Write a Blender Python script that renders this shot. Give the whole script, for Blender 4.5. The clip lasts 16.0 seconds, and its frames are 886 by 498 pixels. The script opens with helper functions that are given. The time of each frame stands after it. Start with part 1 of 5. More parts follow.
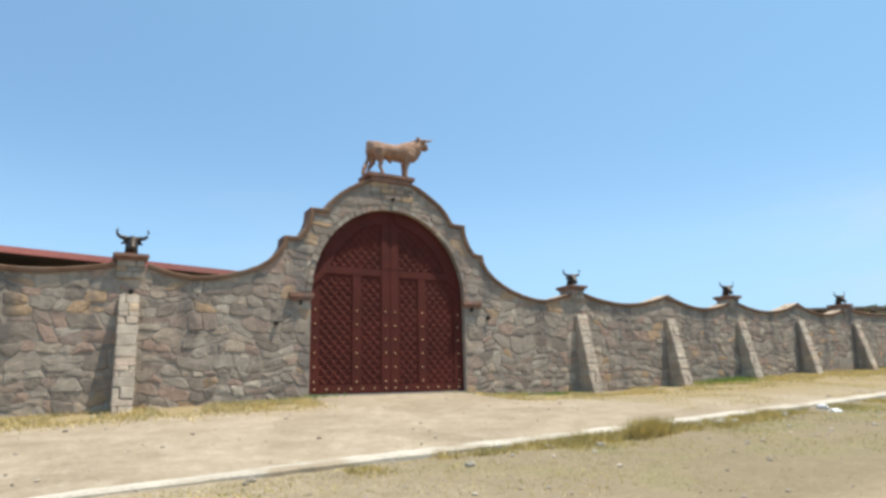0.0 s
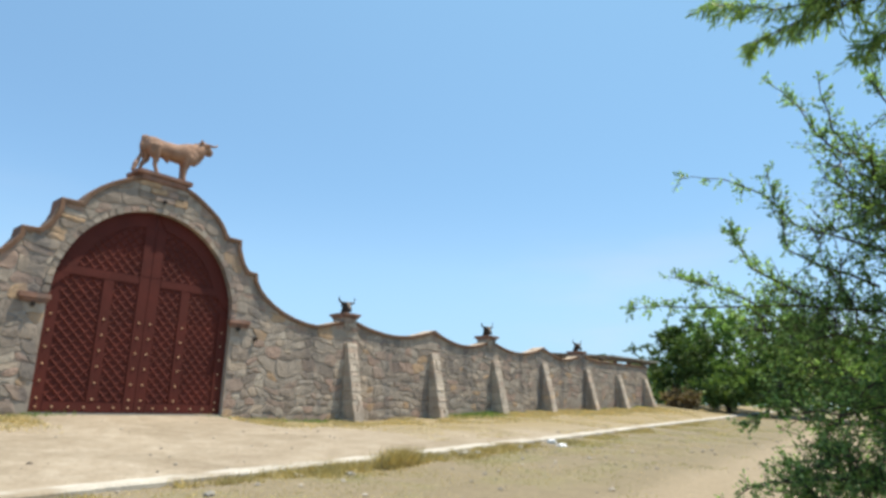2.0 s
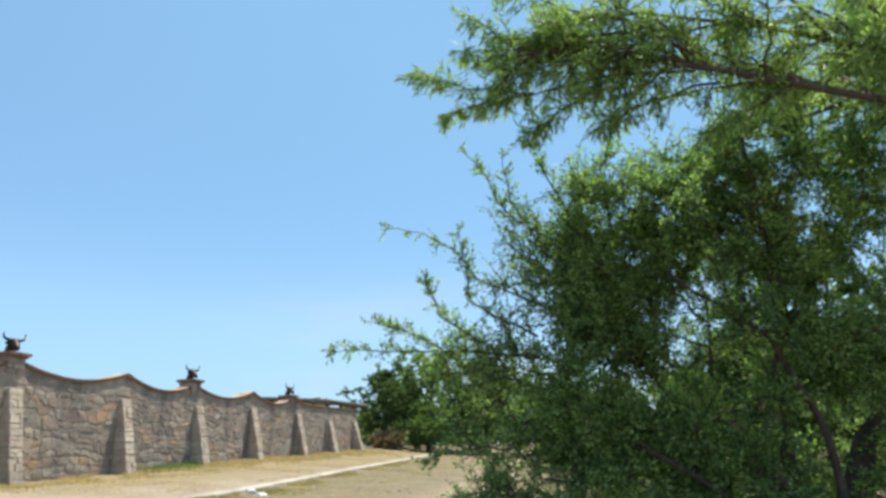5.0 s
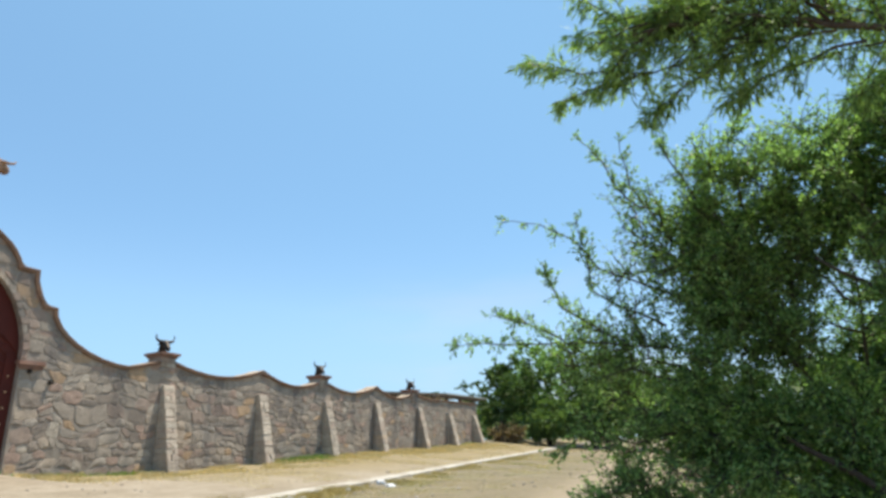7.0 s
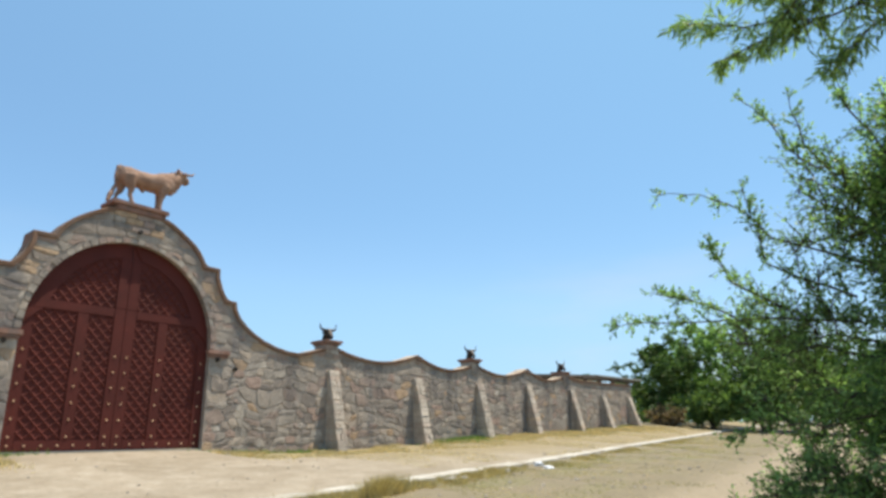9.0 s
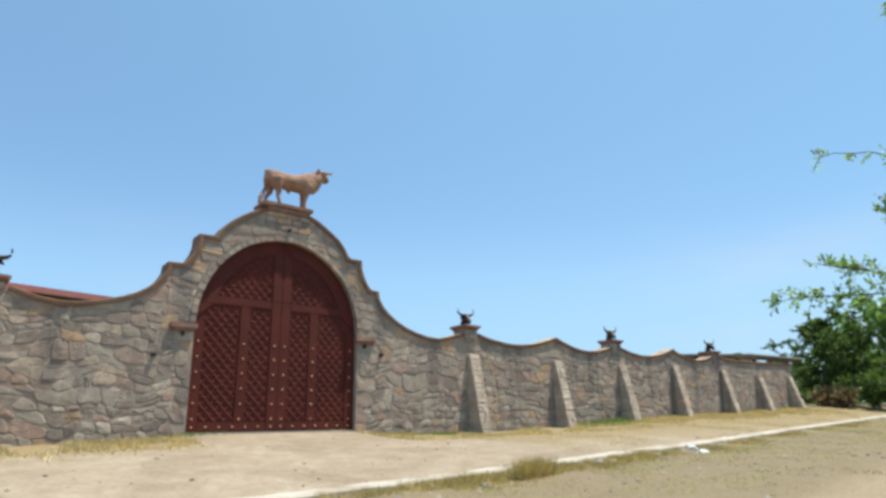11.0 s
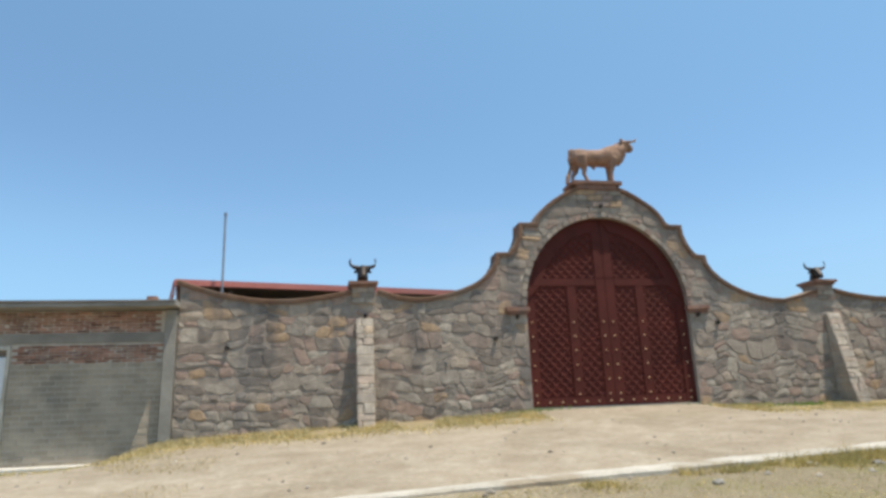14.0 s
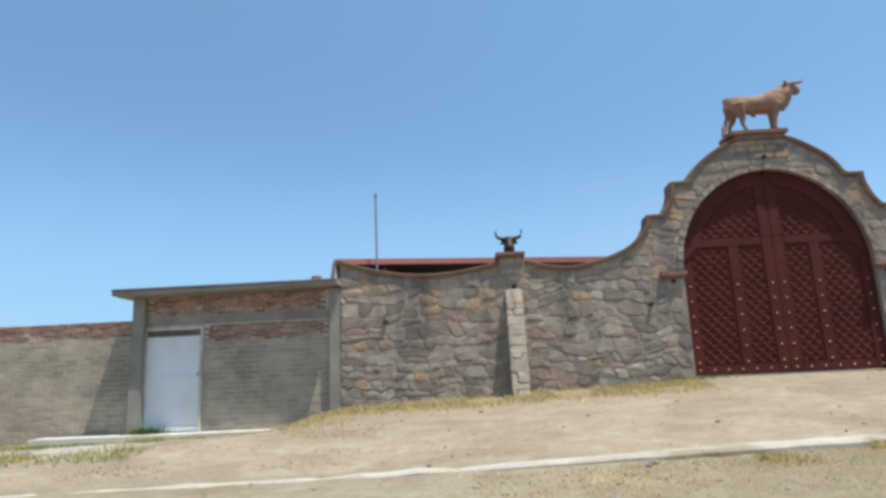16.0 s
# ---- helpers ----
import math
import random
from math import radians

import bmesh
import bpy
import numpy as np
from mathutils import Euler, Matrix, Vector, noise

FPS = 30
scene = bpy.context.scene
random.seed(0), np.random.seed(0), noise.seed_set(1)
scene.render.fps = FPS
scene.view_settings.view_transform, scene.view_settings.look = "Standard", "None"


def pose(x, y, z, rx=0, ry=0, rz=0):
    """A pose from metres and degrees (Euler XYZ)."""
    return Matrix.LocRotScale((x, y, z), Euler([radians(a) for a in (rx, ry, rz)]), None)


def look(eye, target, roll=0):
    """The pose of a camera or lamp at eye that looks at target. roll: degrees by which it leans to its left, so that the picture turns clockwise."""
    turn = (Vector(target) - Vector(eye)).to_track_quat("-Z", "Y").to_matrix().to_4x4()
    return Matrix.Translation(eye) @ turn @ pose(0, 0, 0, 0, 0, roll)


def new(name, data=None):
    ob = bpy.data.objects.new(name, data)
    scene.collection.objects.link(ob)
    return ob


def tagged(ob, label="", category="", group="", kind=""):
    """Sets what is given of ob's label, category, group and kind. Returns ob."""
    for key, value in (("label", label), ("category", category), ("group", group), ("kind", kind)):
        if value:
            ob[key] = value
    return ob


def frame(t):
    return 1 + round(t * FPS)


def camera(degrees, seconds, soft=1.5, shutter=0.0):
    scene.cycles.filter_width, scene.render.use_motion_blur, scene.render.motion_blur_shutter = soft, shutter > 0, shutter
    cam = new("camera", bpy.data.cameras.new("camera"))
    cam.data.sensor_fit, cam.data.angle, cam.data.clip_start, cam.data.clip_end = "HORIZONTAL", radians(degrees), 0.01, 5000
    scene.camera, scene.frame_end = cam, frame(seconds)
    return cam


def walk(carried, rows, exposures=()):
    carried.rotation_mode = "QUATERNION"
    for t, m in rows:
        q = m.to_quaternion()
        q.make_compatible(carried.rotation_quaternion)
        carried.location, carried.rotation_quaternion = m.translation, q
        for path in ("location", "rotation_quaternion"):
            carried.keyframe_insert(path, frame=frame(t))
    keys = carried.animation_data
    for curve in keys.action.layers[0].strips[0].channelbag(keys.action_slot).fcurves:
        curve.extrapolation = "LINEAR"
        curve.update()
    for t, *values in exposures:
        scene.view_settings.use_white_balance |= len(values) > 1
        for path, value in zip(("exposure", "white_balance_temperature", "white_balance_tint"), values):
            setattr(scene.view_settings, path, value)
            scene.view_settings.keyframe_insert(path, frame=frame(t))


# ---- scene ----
cam = camera(69.7, 16.0, soft=3.2)
PATH = [
    (0, (-6.760, -14.671, 0.089), (-5.800, -12.970, 0.517), -1.4),
    (0.5, (-6.741, -14.685, 0.087), (-5.667, -13.052, 0.511), -0.3),
    (1, (-6.720, -14.705, 0.085), (-5.498, -13.179, 0.506), 0.5),
    (1.5, (-6.691, -14.689, 0.088), (-5.341, -13.284, 0.543), 1.3),
    (2, (-6.663, -14.740, 0.088), (-5.198, -13.476, 0.593), 0.9),
    (2.5, (-6.626, -14.760, 0.073), (-5.042, -13.649, 0.578), 0.3),
    (3, (-6.607, -14.799, 0.090), (-4.904, -13.874, 0.585), 0.3),
    (3.5, (-6.581, -14.865, 0.092), (-4.759, -14.209, 0.592), -0.3),
    (3.7, (-6.571, -14.874, 0.089), (-4.718, -14.331, 0.610), -1.0),
    (5.8, (-6.558, -14.884, 0.085), (-4.756, -14.341, 0.761), -2.0),
    (6, (-6.562, -14.875, 0.090), (-4.770, -14.292, 0.760), -2.0),
    (6.5, (-6.574, -14.841, 0.089), (-4.815, -14.143, 0.736), -1.7),
    (7, (-6.579, -14.810, 0.081), (-4.865, -13.983, 0.698), -1.7),
    (7.5, (-6.589, -14.769, 0.081), (-4.946, -13.799, 0.680), -1.6),
    (8, (-6.610, -14.763, 0.082), (-5.035, -13.682, 0.675), -1.5),
    (8.5, (-6.612, -14.735, 0.081), (-5.073, -13.600, 0.667), -1.3),
    (8.7, (-6.621, -14.724, 0.079), (-5.101, -13.562, 0.662), -1.2),
    (11, (-6.705, -14.667, 0.083), (-5.496, -13.167, 0.618), -0.9),
    (11.5, (-6.731, -14.655, 0.083), (-5.632, -13.070, 0.611), -1.0),
    (12, (-6.755, -14.645, 0.083), (-5.776, -12.979, 0.599), -1.3),
    (12.5, (-6.776, -14.640, 0.085), (-5.918, -12.904, 0.586), -1.7),
    (13, (-6.805, -14.635, 0.086), (-6.104, -12.827, 0.579), -1.5),
    (13.5, (-6.831, -14.627, 0.089), (-6.309, -12.759, 0.577), -1.5),
    (14, (-6.853, -14.624, 0.092), (-6.497, -12.717, 0.578), -2.2),
    (14.5, (-6.870, -14.626, 0.093), (-6.661, -12.697, 0.579), -2.5),
    (15, (-6.886, -14.639, 0.094), (-6.837, -12.698, 0.575), -2.4),
    (15.5, (-6.884, -14.636, 0.094), (-6.941, -12.693, 0.564), -2.3),
    (16, (-6.875, -14.626, 0.096), (-6.972, -12.671, 0.510), -2.5),
]
walk(cam, [(t, look(eye, target, roll)) for t, eye, target, roll in PATH], [(0, 0.48, 6900, 10), (8.5, 0.46, 6800, 10), (11, 0.41, 6850, 10), (13.5, 0.33, 6750, 10), (16, 0.25, 6550, 10)])

# ---------------------------------------------------------------- light
SUN = Vector((1.6, -1.05, 5.6)).normalized()
world = bpy.data.worlds.new("sky")
scene.world = world
world.use_nodes = True
wn, wl = world.node_tree.nodes, world.node_tree.links
sky = wn.new("ShaderNodeTexSky")
sky.sky_type = "NISHITA"
sky.sun_disc = False
sky.sun_elevation = math.asin(SUN.z)
sky.sun_rotation = math.atan2(SUN.x, SUN.y)
sky.altitude = 1800
sky.air_density, sky.dust_density, sky.ozone_density = 1.15, 0.4, 1.3
tone = wn.new("ShaderNodeMix")
tone.data_type, tone.blend_type = "RGBA", "MULTIPLY"
tone.inputs[0].default_value = 1.0
tone.inputs[7].default_value = (0.84, 1.01, 1.03, 1)
wl.new(sky.outputs[0], tone.inputs[6])
haze = wn.new("ShaderNodeMix")
haze.data_type = "RGBA"
haze.inputs[7].default_value = (1.43, 2.88, 4.62, 1)
wl.new(tone.outputs[2], haze.inputs[6])
way = wn.new("ShaderNodeTexCoord")
toward = wn.new("ShaderNodeVectorMath")
toward.operation = "DOT_PRODUCT"
toward.inputs[1].default_value = SUN
wl.new(way.outputs["Generated"], toward.inputs[0])
glow = wn.new("ShaderNodeMapRange")
glow.inputs[1].default_value, glow.inputs[2].default_value = 0.1, 0.7
glow.inputs[3].default_value, glow.inputs[4].default_value = 0.08, 0.75
wl.new(toward.outputs["Value"], glow.inputs[0])
split = wn.new("ShaderNodeSeparateXYZ")
wl.new(way.outputs["Generated"], split.inputs[0])
lowness = wn.new("ShaderNodeMapRange")
lowness.interpolation_type = "SMOOTHSTEP"
lowness.inputs[1].default_value, lowness.inputs[2].default_value = 0.36, 0.04
wl.new(split.outputs[2], lowness.inputs[0])
lower = wn.new("ShaderNodeMath")
lower.operation = "MULTIPLY"
lower.inputs[1].default_value = 0.72
wl.new(lowness.outputs[0], lower.inputs[0])
thick = wn.new("ShaderNodeMath")
thick.operation = "MAXIMUM"
wl.new(glow.outputs[0], thick.inputs[0])
wl.new(lower.outputs[0], thick.inputs[1])
wl.new(thick.outputs[0], haze.inputs[0])
squash = wn.new("ShaderNodeMapping")
squash.inputs["Scale"].default_value = (1.6, 1.6, 7.0)
wl.new(way.outputs["Generated"], squash.inputs["Vector"])
wisp = wn.new("ShaderNodeTexNoise")
wisp.inputs["Scale"].default_value, wisp.inputs["Detail"].default_value = 1.3, 5
wl.new(squash.outputs[0], wisp.inputs["Vector"])
cloud = wn.new("ShaderNodeMapRange")
cloud.interpolation_type = "SMOOTHSTEP"
cloud.inputs[1].default_value, cloud.inputs[2].default_value = 0.42, 0.75
cloud.inputs[3].default_value, cloud.inputs[4].default_value = 0.18, 0.85
wl.new(wisp.outputs[0], cloud.inputs[0])
both = wn.new("ShaderNodeMath")
both.operation = "MULTIPLY"
wl.new(lowness.outputs[0], both.inputs[0])
wl.new(cloud.outputs[0], both.inputs[1])
veil = wn.new("ShaderNodeMix")
veil.data_type = "RGBA"
veil.inputs[7].default_value = (3.45, 3.85, 4.35, 1)
side = wn.new("ShaderNodeMapRange")
side.inputs[1].default_value, side.inputs[2].default_value = -0.05, 0.3
side.inputs[3].default_value, side.inputs[4].default_value = 0.25, 1.0
wl.new(toward.outputs["Value"], side.inputs[0])
veiled = wn.new("ShaderNodeMath")
veiled.operation = "MULTIPLY"
wl.new(both.outputs[0], veiled.inputs[0])
wl.new(side.outputs[0], veiled.inputs[1])
wl.new(veiled.outputs[0], veil.inputs[0])
wl.new(haze.outputs[2], veil.inputs[6])
wl.new(veil.outputs[2], wn["Background"].inputs[0])
wn["Background"].inputs[1].default_value = 0.15
sun_data = bpy.data.lights.new("sun", "SUN")
sun_data.energy, sun_data.angle, sun_data.color = 4.9, radians(0.53), (1.0, 0.94, 0.83)
sun_lamp = new("sun", sun_data)
sun_lamp.matrix_world = look(SUN * 60, (0, 0, 0))

# ---------------------------------------------------------------- materials


def ramp_node(nt, fac, stops, mode="LINEAR"):
    r = nt.nodes.new("ShaderNodeValToRGB")
    r.color_ramp.interpolation = mode
    els = r.color_ramp.elements
    while len(els) < len(stops):
        els.new(0.5)
    for el, (p, c) in zip(els, stops):
        el.position, el.color = p, (*c, 1)
    nt.links.new(fac, r.inputs[0])
    return r.outputs[0]


def noise_node(nt, vec, scale, detail=5, rough=0.6, distortion=0.0):
    n = nt.nodes.new("ShaderNodeTexNoise")
    n.inputs["Scale"].default_value = scale
    n.inputs["Detail"].default_value = detail
    n.inputs["Roughness"].default_value = rough
    n.inputs["Distortion"].default_value = distortion
    nt.links.new(vec, n.inputs["Vector"])
    return n.outputs[0]


def mix_node(nt, a, b, fac, mode="MIX"):
    m = nt.nodes.new("ShaderNodeMix")
    m.data_type, m.blend_type = "RGBA", mode
    for sock, v in ((m.inputs[6], a), (m.inputs[7], b), (m.inputs[0], fac)):
        if isinstance(v, tuple):
            sock.default_value = (*v, 1)
        elif isinstance(v, (int, float)):
            sock.default_value = v
        else:
            nt.links.new(v, sock)
    return m.outputs[2]


def math_node(nt, op, a, b=0.0, clamp=False):
    m = nt.nodes.new("ShaderNodeMath")
    m.operation, m.use_clamp = op, clamp
    for sock, v in zip(m.inputs, (a, b)):
        if isinstance(v, (int, float)):
            sock.default_value = v
        else:
            nt.links.new(v, sock)
    return m.outputs[0]


def fit_range(nt, v, a, b):
    m = nt.nodes.new("ShaderNodeMapRange")
    m.interpolation_type = "SMOOTHSTEP"
    m.inputs[1].default_value, m.inputs[2].default_value = a, b
    nt.links.new(v, m.inputs[0])
    return m.outputs[0]


def start(name):
    m = bpy.data.materials.new(name)
    m.use_nodes = True
    nt = m.node_tree
    geo = nt.nodes.new("ShaderNodeNewGeometry")
    return m, nt, nt.nodes["Principled BSDF"], geo


def bump_into(nt, bsdf, height, strength, distance):
    b = nt.nodes.new("ShaderNodeBump")
    b.inputs["Strength"].default_value = strength
    b.inputs["Distance"].default_value = distance
    nt.links.new(height, b.inputs["Height"])
    nt.links.new(b.outputs[0], bsdf.inputs["Normal"])


def surface(name, dark, light, scale=3.0, fine=40.0, rough=0.85, bump=0.3, dist=0.01, metal=0.0, tint=None, vary=0.0, islands=False):
    """Two scales of mottling between two colours, a fine grain and relief; tint: a third colour in large patches."""
    m, nt, bsdf, geo = start(name)
    pos = geo.outputs["Position"]
    big, small = noise_node(nt, pos, scale), noise_node(nt, pos, fine, 4, 0.7)
    col = ramp_node(nt, big, [(0.32, dark), (0.68, light)])
    if tint:
        col = mix_node(nt, col, tint, fit_range(nt, noise_node(nt, pos, scale * 0.37, 3), 0.5, 0.68))
    col = mix_node(nt, col, ramp_node(nt, small, [(0.25, (0.62, 0.62, 0.62)), (0.75, (1.25, 1.25, 1.25))]), 0.7, "MULTIPLY")
    if vary:
        if islands:
            r = geo.outputs["Random Per Island"]
        else:
            r = nt.nodes.new("ShaderNodeObjectInfo").outputs["Random"]
        col = mix_node(nt, col, ramp_node(nt, r, [(0, (1 - vary,) * 3), (1, (1 + vary,) * 3)]), 1.0, "MULTIPLY")
    nt.links.new(col, bsdf.inputs["Base Color"])
    bsdf.inputs["Roughness"].default_value = rough
    bsdf.inputs["Metallic"].default_value = metal
    bump_into(nt, bsdf, math_node(nt, "ADD", small, math_node(nt, "MULTIPLY", big, 1.5)), bump, dist)
    return m


STONES = [(0.0, (0.272, 0.226, 0.186)), (0.12, (0.342, 0.292, 0.24)), (0.26, (0.37, 0.262, 0.208)), (0.36, (0.3, 0.262, 0.22)), (0.5, (0.43, 0.352, 0.276)),
          (0.6, (0.322, 0.246, 0.2)), (0.73, (0.452, 0.31, 0.19)), (0.78, (0.382, 0.332, 0.276)), (0.9, (0.225, 0.19, 0.16)), (0.96, (0.48, 0.42, 0.345))]
VALLEYS = (-8.15, -4.85, 4.7, 8.15, 11.75, 15.4, 18.7)


def stone_material(name, islands, lift=1.0, even=0.0):
    m, nt, bsdf, geo = start(name)
    pos = geo.outputs["Position"]
    r = geo.outputs["Random Per Island"] if islands else nt.nodes.new("ShaderNodeObjectInfo").outputs["Random"]
    col = ramp_node(nt, r, [(p, tuple(v * lift for v in c)) for p, c in STONES], "CONSTANT")
    col = mix_node(nt, col, tuple(v * lift for v in (0.335, 0.276, 0.226)), 0.12)
    if even:
        col = mix_node(nt, col, (0.46, 0.4, 0.325), even)
    big = noise_node(nt, pos, 5.0, 6, 0.65)
    small = noise_node(nt, pos, 55.0, 4, 0.7)
    col = mix_node(nt, col, ramp_node(nt, big, [(0.3, (0.74, 0.72, 0.7)), (0.7, (1.24, 1.22, 1.19))]), 0.9, "MULTIPLY")
    col = mix_node(nt, col, ramp_node(nt, small, [(0.25, (0.7, 0.7, 0.7)), (0.75, (1.22, 1.22, 1.22))]), 0.7, "MULTIPLY")
    # water stains that run down the face
    mp = nt.nodes.new("ShaderNodeMapping")
    mp.inputs["Scale"].default_value = (1.1, 1.1, 0.16)
    nt.links.new(pos, mp.inputs["Vector"])
    stain = fit_range(nt, noise_node(nt, mp.outputs[0], 1.0, 4, 0.55), 0.54, 0.68)
    col = mix_node(nt, col, (0.13, 0.12, 0.115), math_node(nt, "MULTIPLY", stain, 0.6))
    # darker runs below the low points of the coping
    sep = nt.nodes.new("ShaderNodeSeparateXYZ")
    nt.links.new(pos, sep.inputs[0])
    wob = math_node(nt, "ADD", sep.outputs[0], math_node(nt, "MULTIPLY", math_node(nt, "SUBTRACT", big, 0.5), 0.5))
    run = None
    for vx in VALLEYS:
        one = fit_range(nt, math_node(nt, "ABSOLUTE", math_node(nt, "SUBTRACT", wob, vx)), 0.3, 0.06)
        run = one if run is None else math_node(nt, "MAXIMUM", run, one)
    run = math_node(nt, "MULTIPLY", run, fit_range(nt, sep.outputs[2], 0.2, 1.6))
    col = mix_node(nt, col, (0.115, 0.1, 0.09), math_node(nt, "MULTIPLY", run, 0.62))
    nt.links.new(col, bsdf.inputs["Base Color"])
    bsdf.inputs["Roughness"].default_value = 0.9
    bump_into(nt, bsdf, math_node(nt, "ADD", math_node(nt, "MULTIPLY", big, 2.5), small), 0.7, 0.02)
    return m


STONE = stone_material("field_stone", False, 0.95)
STONE_JOINED = stone_material("field_stone_joined", True, 0.95)
STONE_PALE = stone_material("buttress_stone", False, 1.35, 0.5)
MORTAR = surface("mortar", (0.255, 0.212, 0.172), (0.37, 0.31, 0.252), 4, 60, 0.95, 0.5, 0.01)
COPING = surface("coping_clay", (0.135, 0.072, 0.0432), (0.216, 0.122, 0.074), 2.5, 35, 0.9, 0.5, 0.012, tint=(0.180, 0.122, 0.086))
nt = COPING.node_tree
bsdf = nt.nodes["Principled BSDF"]
geo = nt.nodes["Geometry"]
# Upward faces go pale tan: sunlight on the top put into the colour.
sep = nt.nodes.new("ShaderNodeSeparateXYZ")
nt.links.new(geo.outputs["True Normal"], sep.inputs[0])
sunlit = math_node(nt, "MULTIPLY", fit_range(nt, sep.outputs[2], 0.82, 0.95), fit_range(nt, noise_node(nt, geo.outputs["Position"], 4.0, 5), 0.2, 0.6))
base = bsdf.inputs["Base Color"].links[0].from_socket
nt.links.new(mix_node(nt, base, (0.5, 0.41, 0.3), math_node(nt, "MULTIPLY", sunlit, 0.85)), bsdf.inputs["Base Color"])
CAPSTONE = surface("cap_stone", (0.206, 0.107, 0.073), (0.310, 0.176, 0.129), 5, 45, 0.9, 0.4, 0.01, tint=(0.172, 0.120, 0.099))
BULL = surface("carved_pink_stone", (0.232, 0.129, 0.082), (0.378, 0.232, 0.155), 4.5, 45, 0.88, 0.5, 0.015, tint=(0.215, 0.142, 0.103))
BRONZE = surface("dark_bronze", (0.022, 0.018, 0.016), (0.06, 0.042, 0.03), 9, 60, 0.5, 0.3, 0.005, metal=0.6)
GATE_RED = surface("oxide_red_paint", (0.072, 0.0138, 0.0092), (0.106, 0.0198, 0.013), 1.3, 30, 0.72, 0.15, 0.003, tint=(0.092, 0.021, 0.0135))
GATE_RED.node_tree.nodes["Principled BSDF"].inputs["Specular IOR Level"].default_value = 0.25
STUD = surface("brass_stud", (0.540, 0.324, 0.180), (0.675, 0.450, 0.288), 9, 60, 0.35, 0.2, 0.002, metal=0.35)
BRICK = surface("clay_brick", (0.26, 0.125, 0.085), (0.39, 0.22, 0.155), 3, 50, 0.92, 0.5, 0.008, tint=(0.3, 0.2, 0.15), vary=0.4)
BRICK_JOINED = surface("clay_brick_joined", (0.26, 0.125, 0.085), (0.39, 0.22, 0.155), 3, 50, 0.92, 0.5, 0.008, tint=(0.3, 0.2, 0.15), vary=0.4, islands=True)
BLOCK = surface("concrete_block", (0.335, 0.278, 0.208), (0.46, 0.388, 0.298), 1.6, 45, 0.95, 0.6, 0.01, tint=(0.27, 0.235, 0.185), vary=0.14, islands=True)
CONCRETE = surface("cast_concrete", (0.225, 0.21, 0.18), (0.34, 0.315, 0.27), 1.8, 45, 0.92, 0.4, 0.008, tint=(0.22, 0.205, 0.18))
JOINT = surface("lime_joint", (0.42, 0.375, 0.305), (0.62, 0.56, 0.47), 4, 60, 0.95, 0.4, 0.006)
PATCH = surface("worn_patch", (0.336, 0.292, 0.232), (0.448, 0.400, 0.332), 2.6, 30, 0.95, 0.4, 0.01, tint=(0.336, 0.288, 0.200))
STEP = surface("step_concrete", (0.54, 0.51, 0.455), (0.7, 0.665, 0.6), 2.0, 30, 0.9, 0.3, 0.006)
KERB = surface("kerb_concrete", (0.4, 0.36, 0.298), (0.54, 0.495, 0.42), 2.2, 35, 0.92, 0.6, 0.012, tint=(0.304, 0.248, 0.176))
DOOR_PAINT = surface("white_door_paint", (0.7, 0.73, 0.755), (0.78, 0.81, 0.835), 1.6, 170, 0.5, 0.1, 0.002, tint=(0.66, 0.665, 0.65))
FRAME_PAINT = surface("cream_frame_paint", (0.5, 0.46, 0.38), (0.64, 0.6, 0.51), 3.0, 90, 0.55, 0.1, 0.002, tint=(0.42, 0.36, 0.27))
ROOF_RED = surface("red_roof_paint", (0.410, 0.123, 0.098), (0.508, 0.172, 0.139), 1.2, 25, 0.55, 0.1, 0.003, tint=(0.426, 0.164, 0.135))
STEEL = surface("galvanised_pipe", (0.2, 0.22, 0.25), (0.3, 0.32, 0.35), 6, 60, 0.5, 0.1, 0.002, metal=0.4)
# Dark tone: red shed's shade in the colour; also weathered slab edge, far wall.
SHADE_AND_EDGE_DARK = surface("shade_and_weathered_dark", (0.09, 0.075, 0.065), (0.14, 0.12, 0.105), 1.4, 40, 0.9, 0.3, 0.01)
WOOD = surface("weathered_wood", (0.11, 0.085, 0.065), (0.2, 0.16, 0.125), 4, 50, 0.85, 0.4, 0.006)
SHEET = surface("grey_roof_sheet", (0.28, 0.27, 0.25), (0.42, 0.4, 0.37), 1.2, 30, 0.7, 0.2, 0.004)
BARK = surface("bark", (0.045, 0.033, 0.025), (0.12, 0.092, 0.07), 9, 60, 0.95, 0.8, 0.02)
PLASTIC = surface("white_plastic", (0.7, 0.7, 0.7), (0.8, 0.8, 0.8), 6, 40, 0.6, 0.2, 0.004)
PEBBLE = surface("pebble", (0.192, 0.160, 0.120), (0.400, 0.352, 0.288), 2.5, 40, 0.95, 0.4, 0.008, vary=0.3, islands=True)


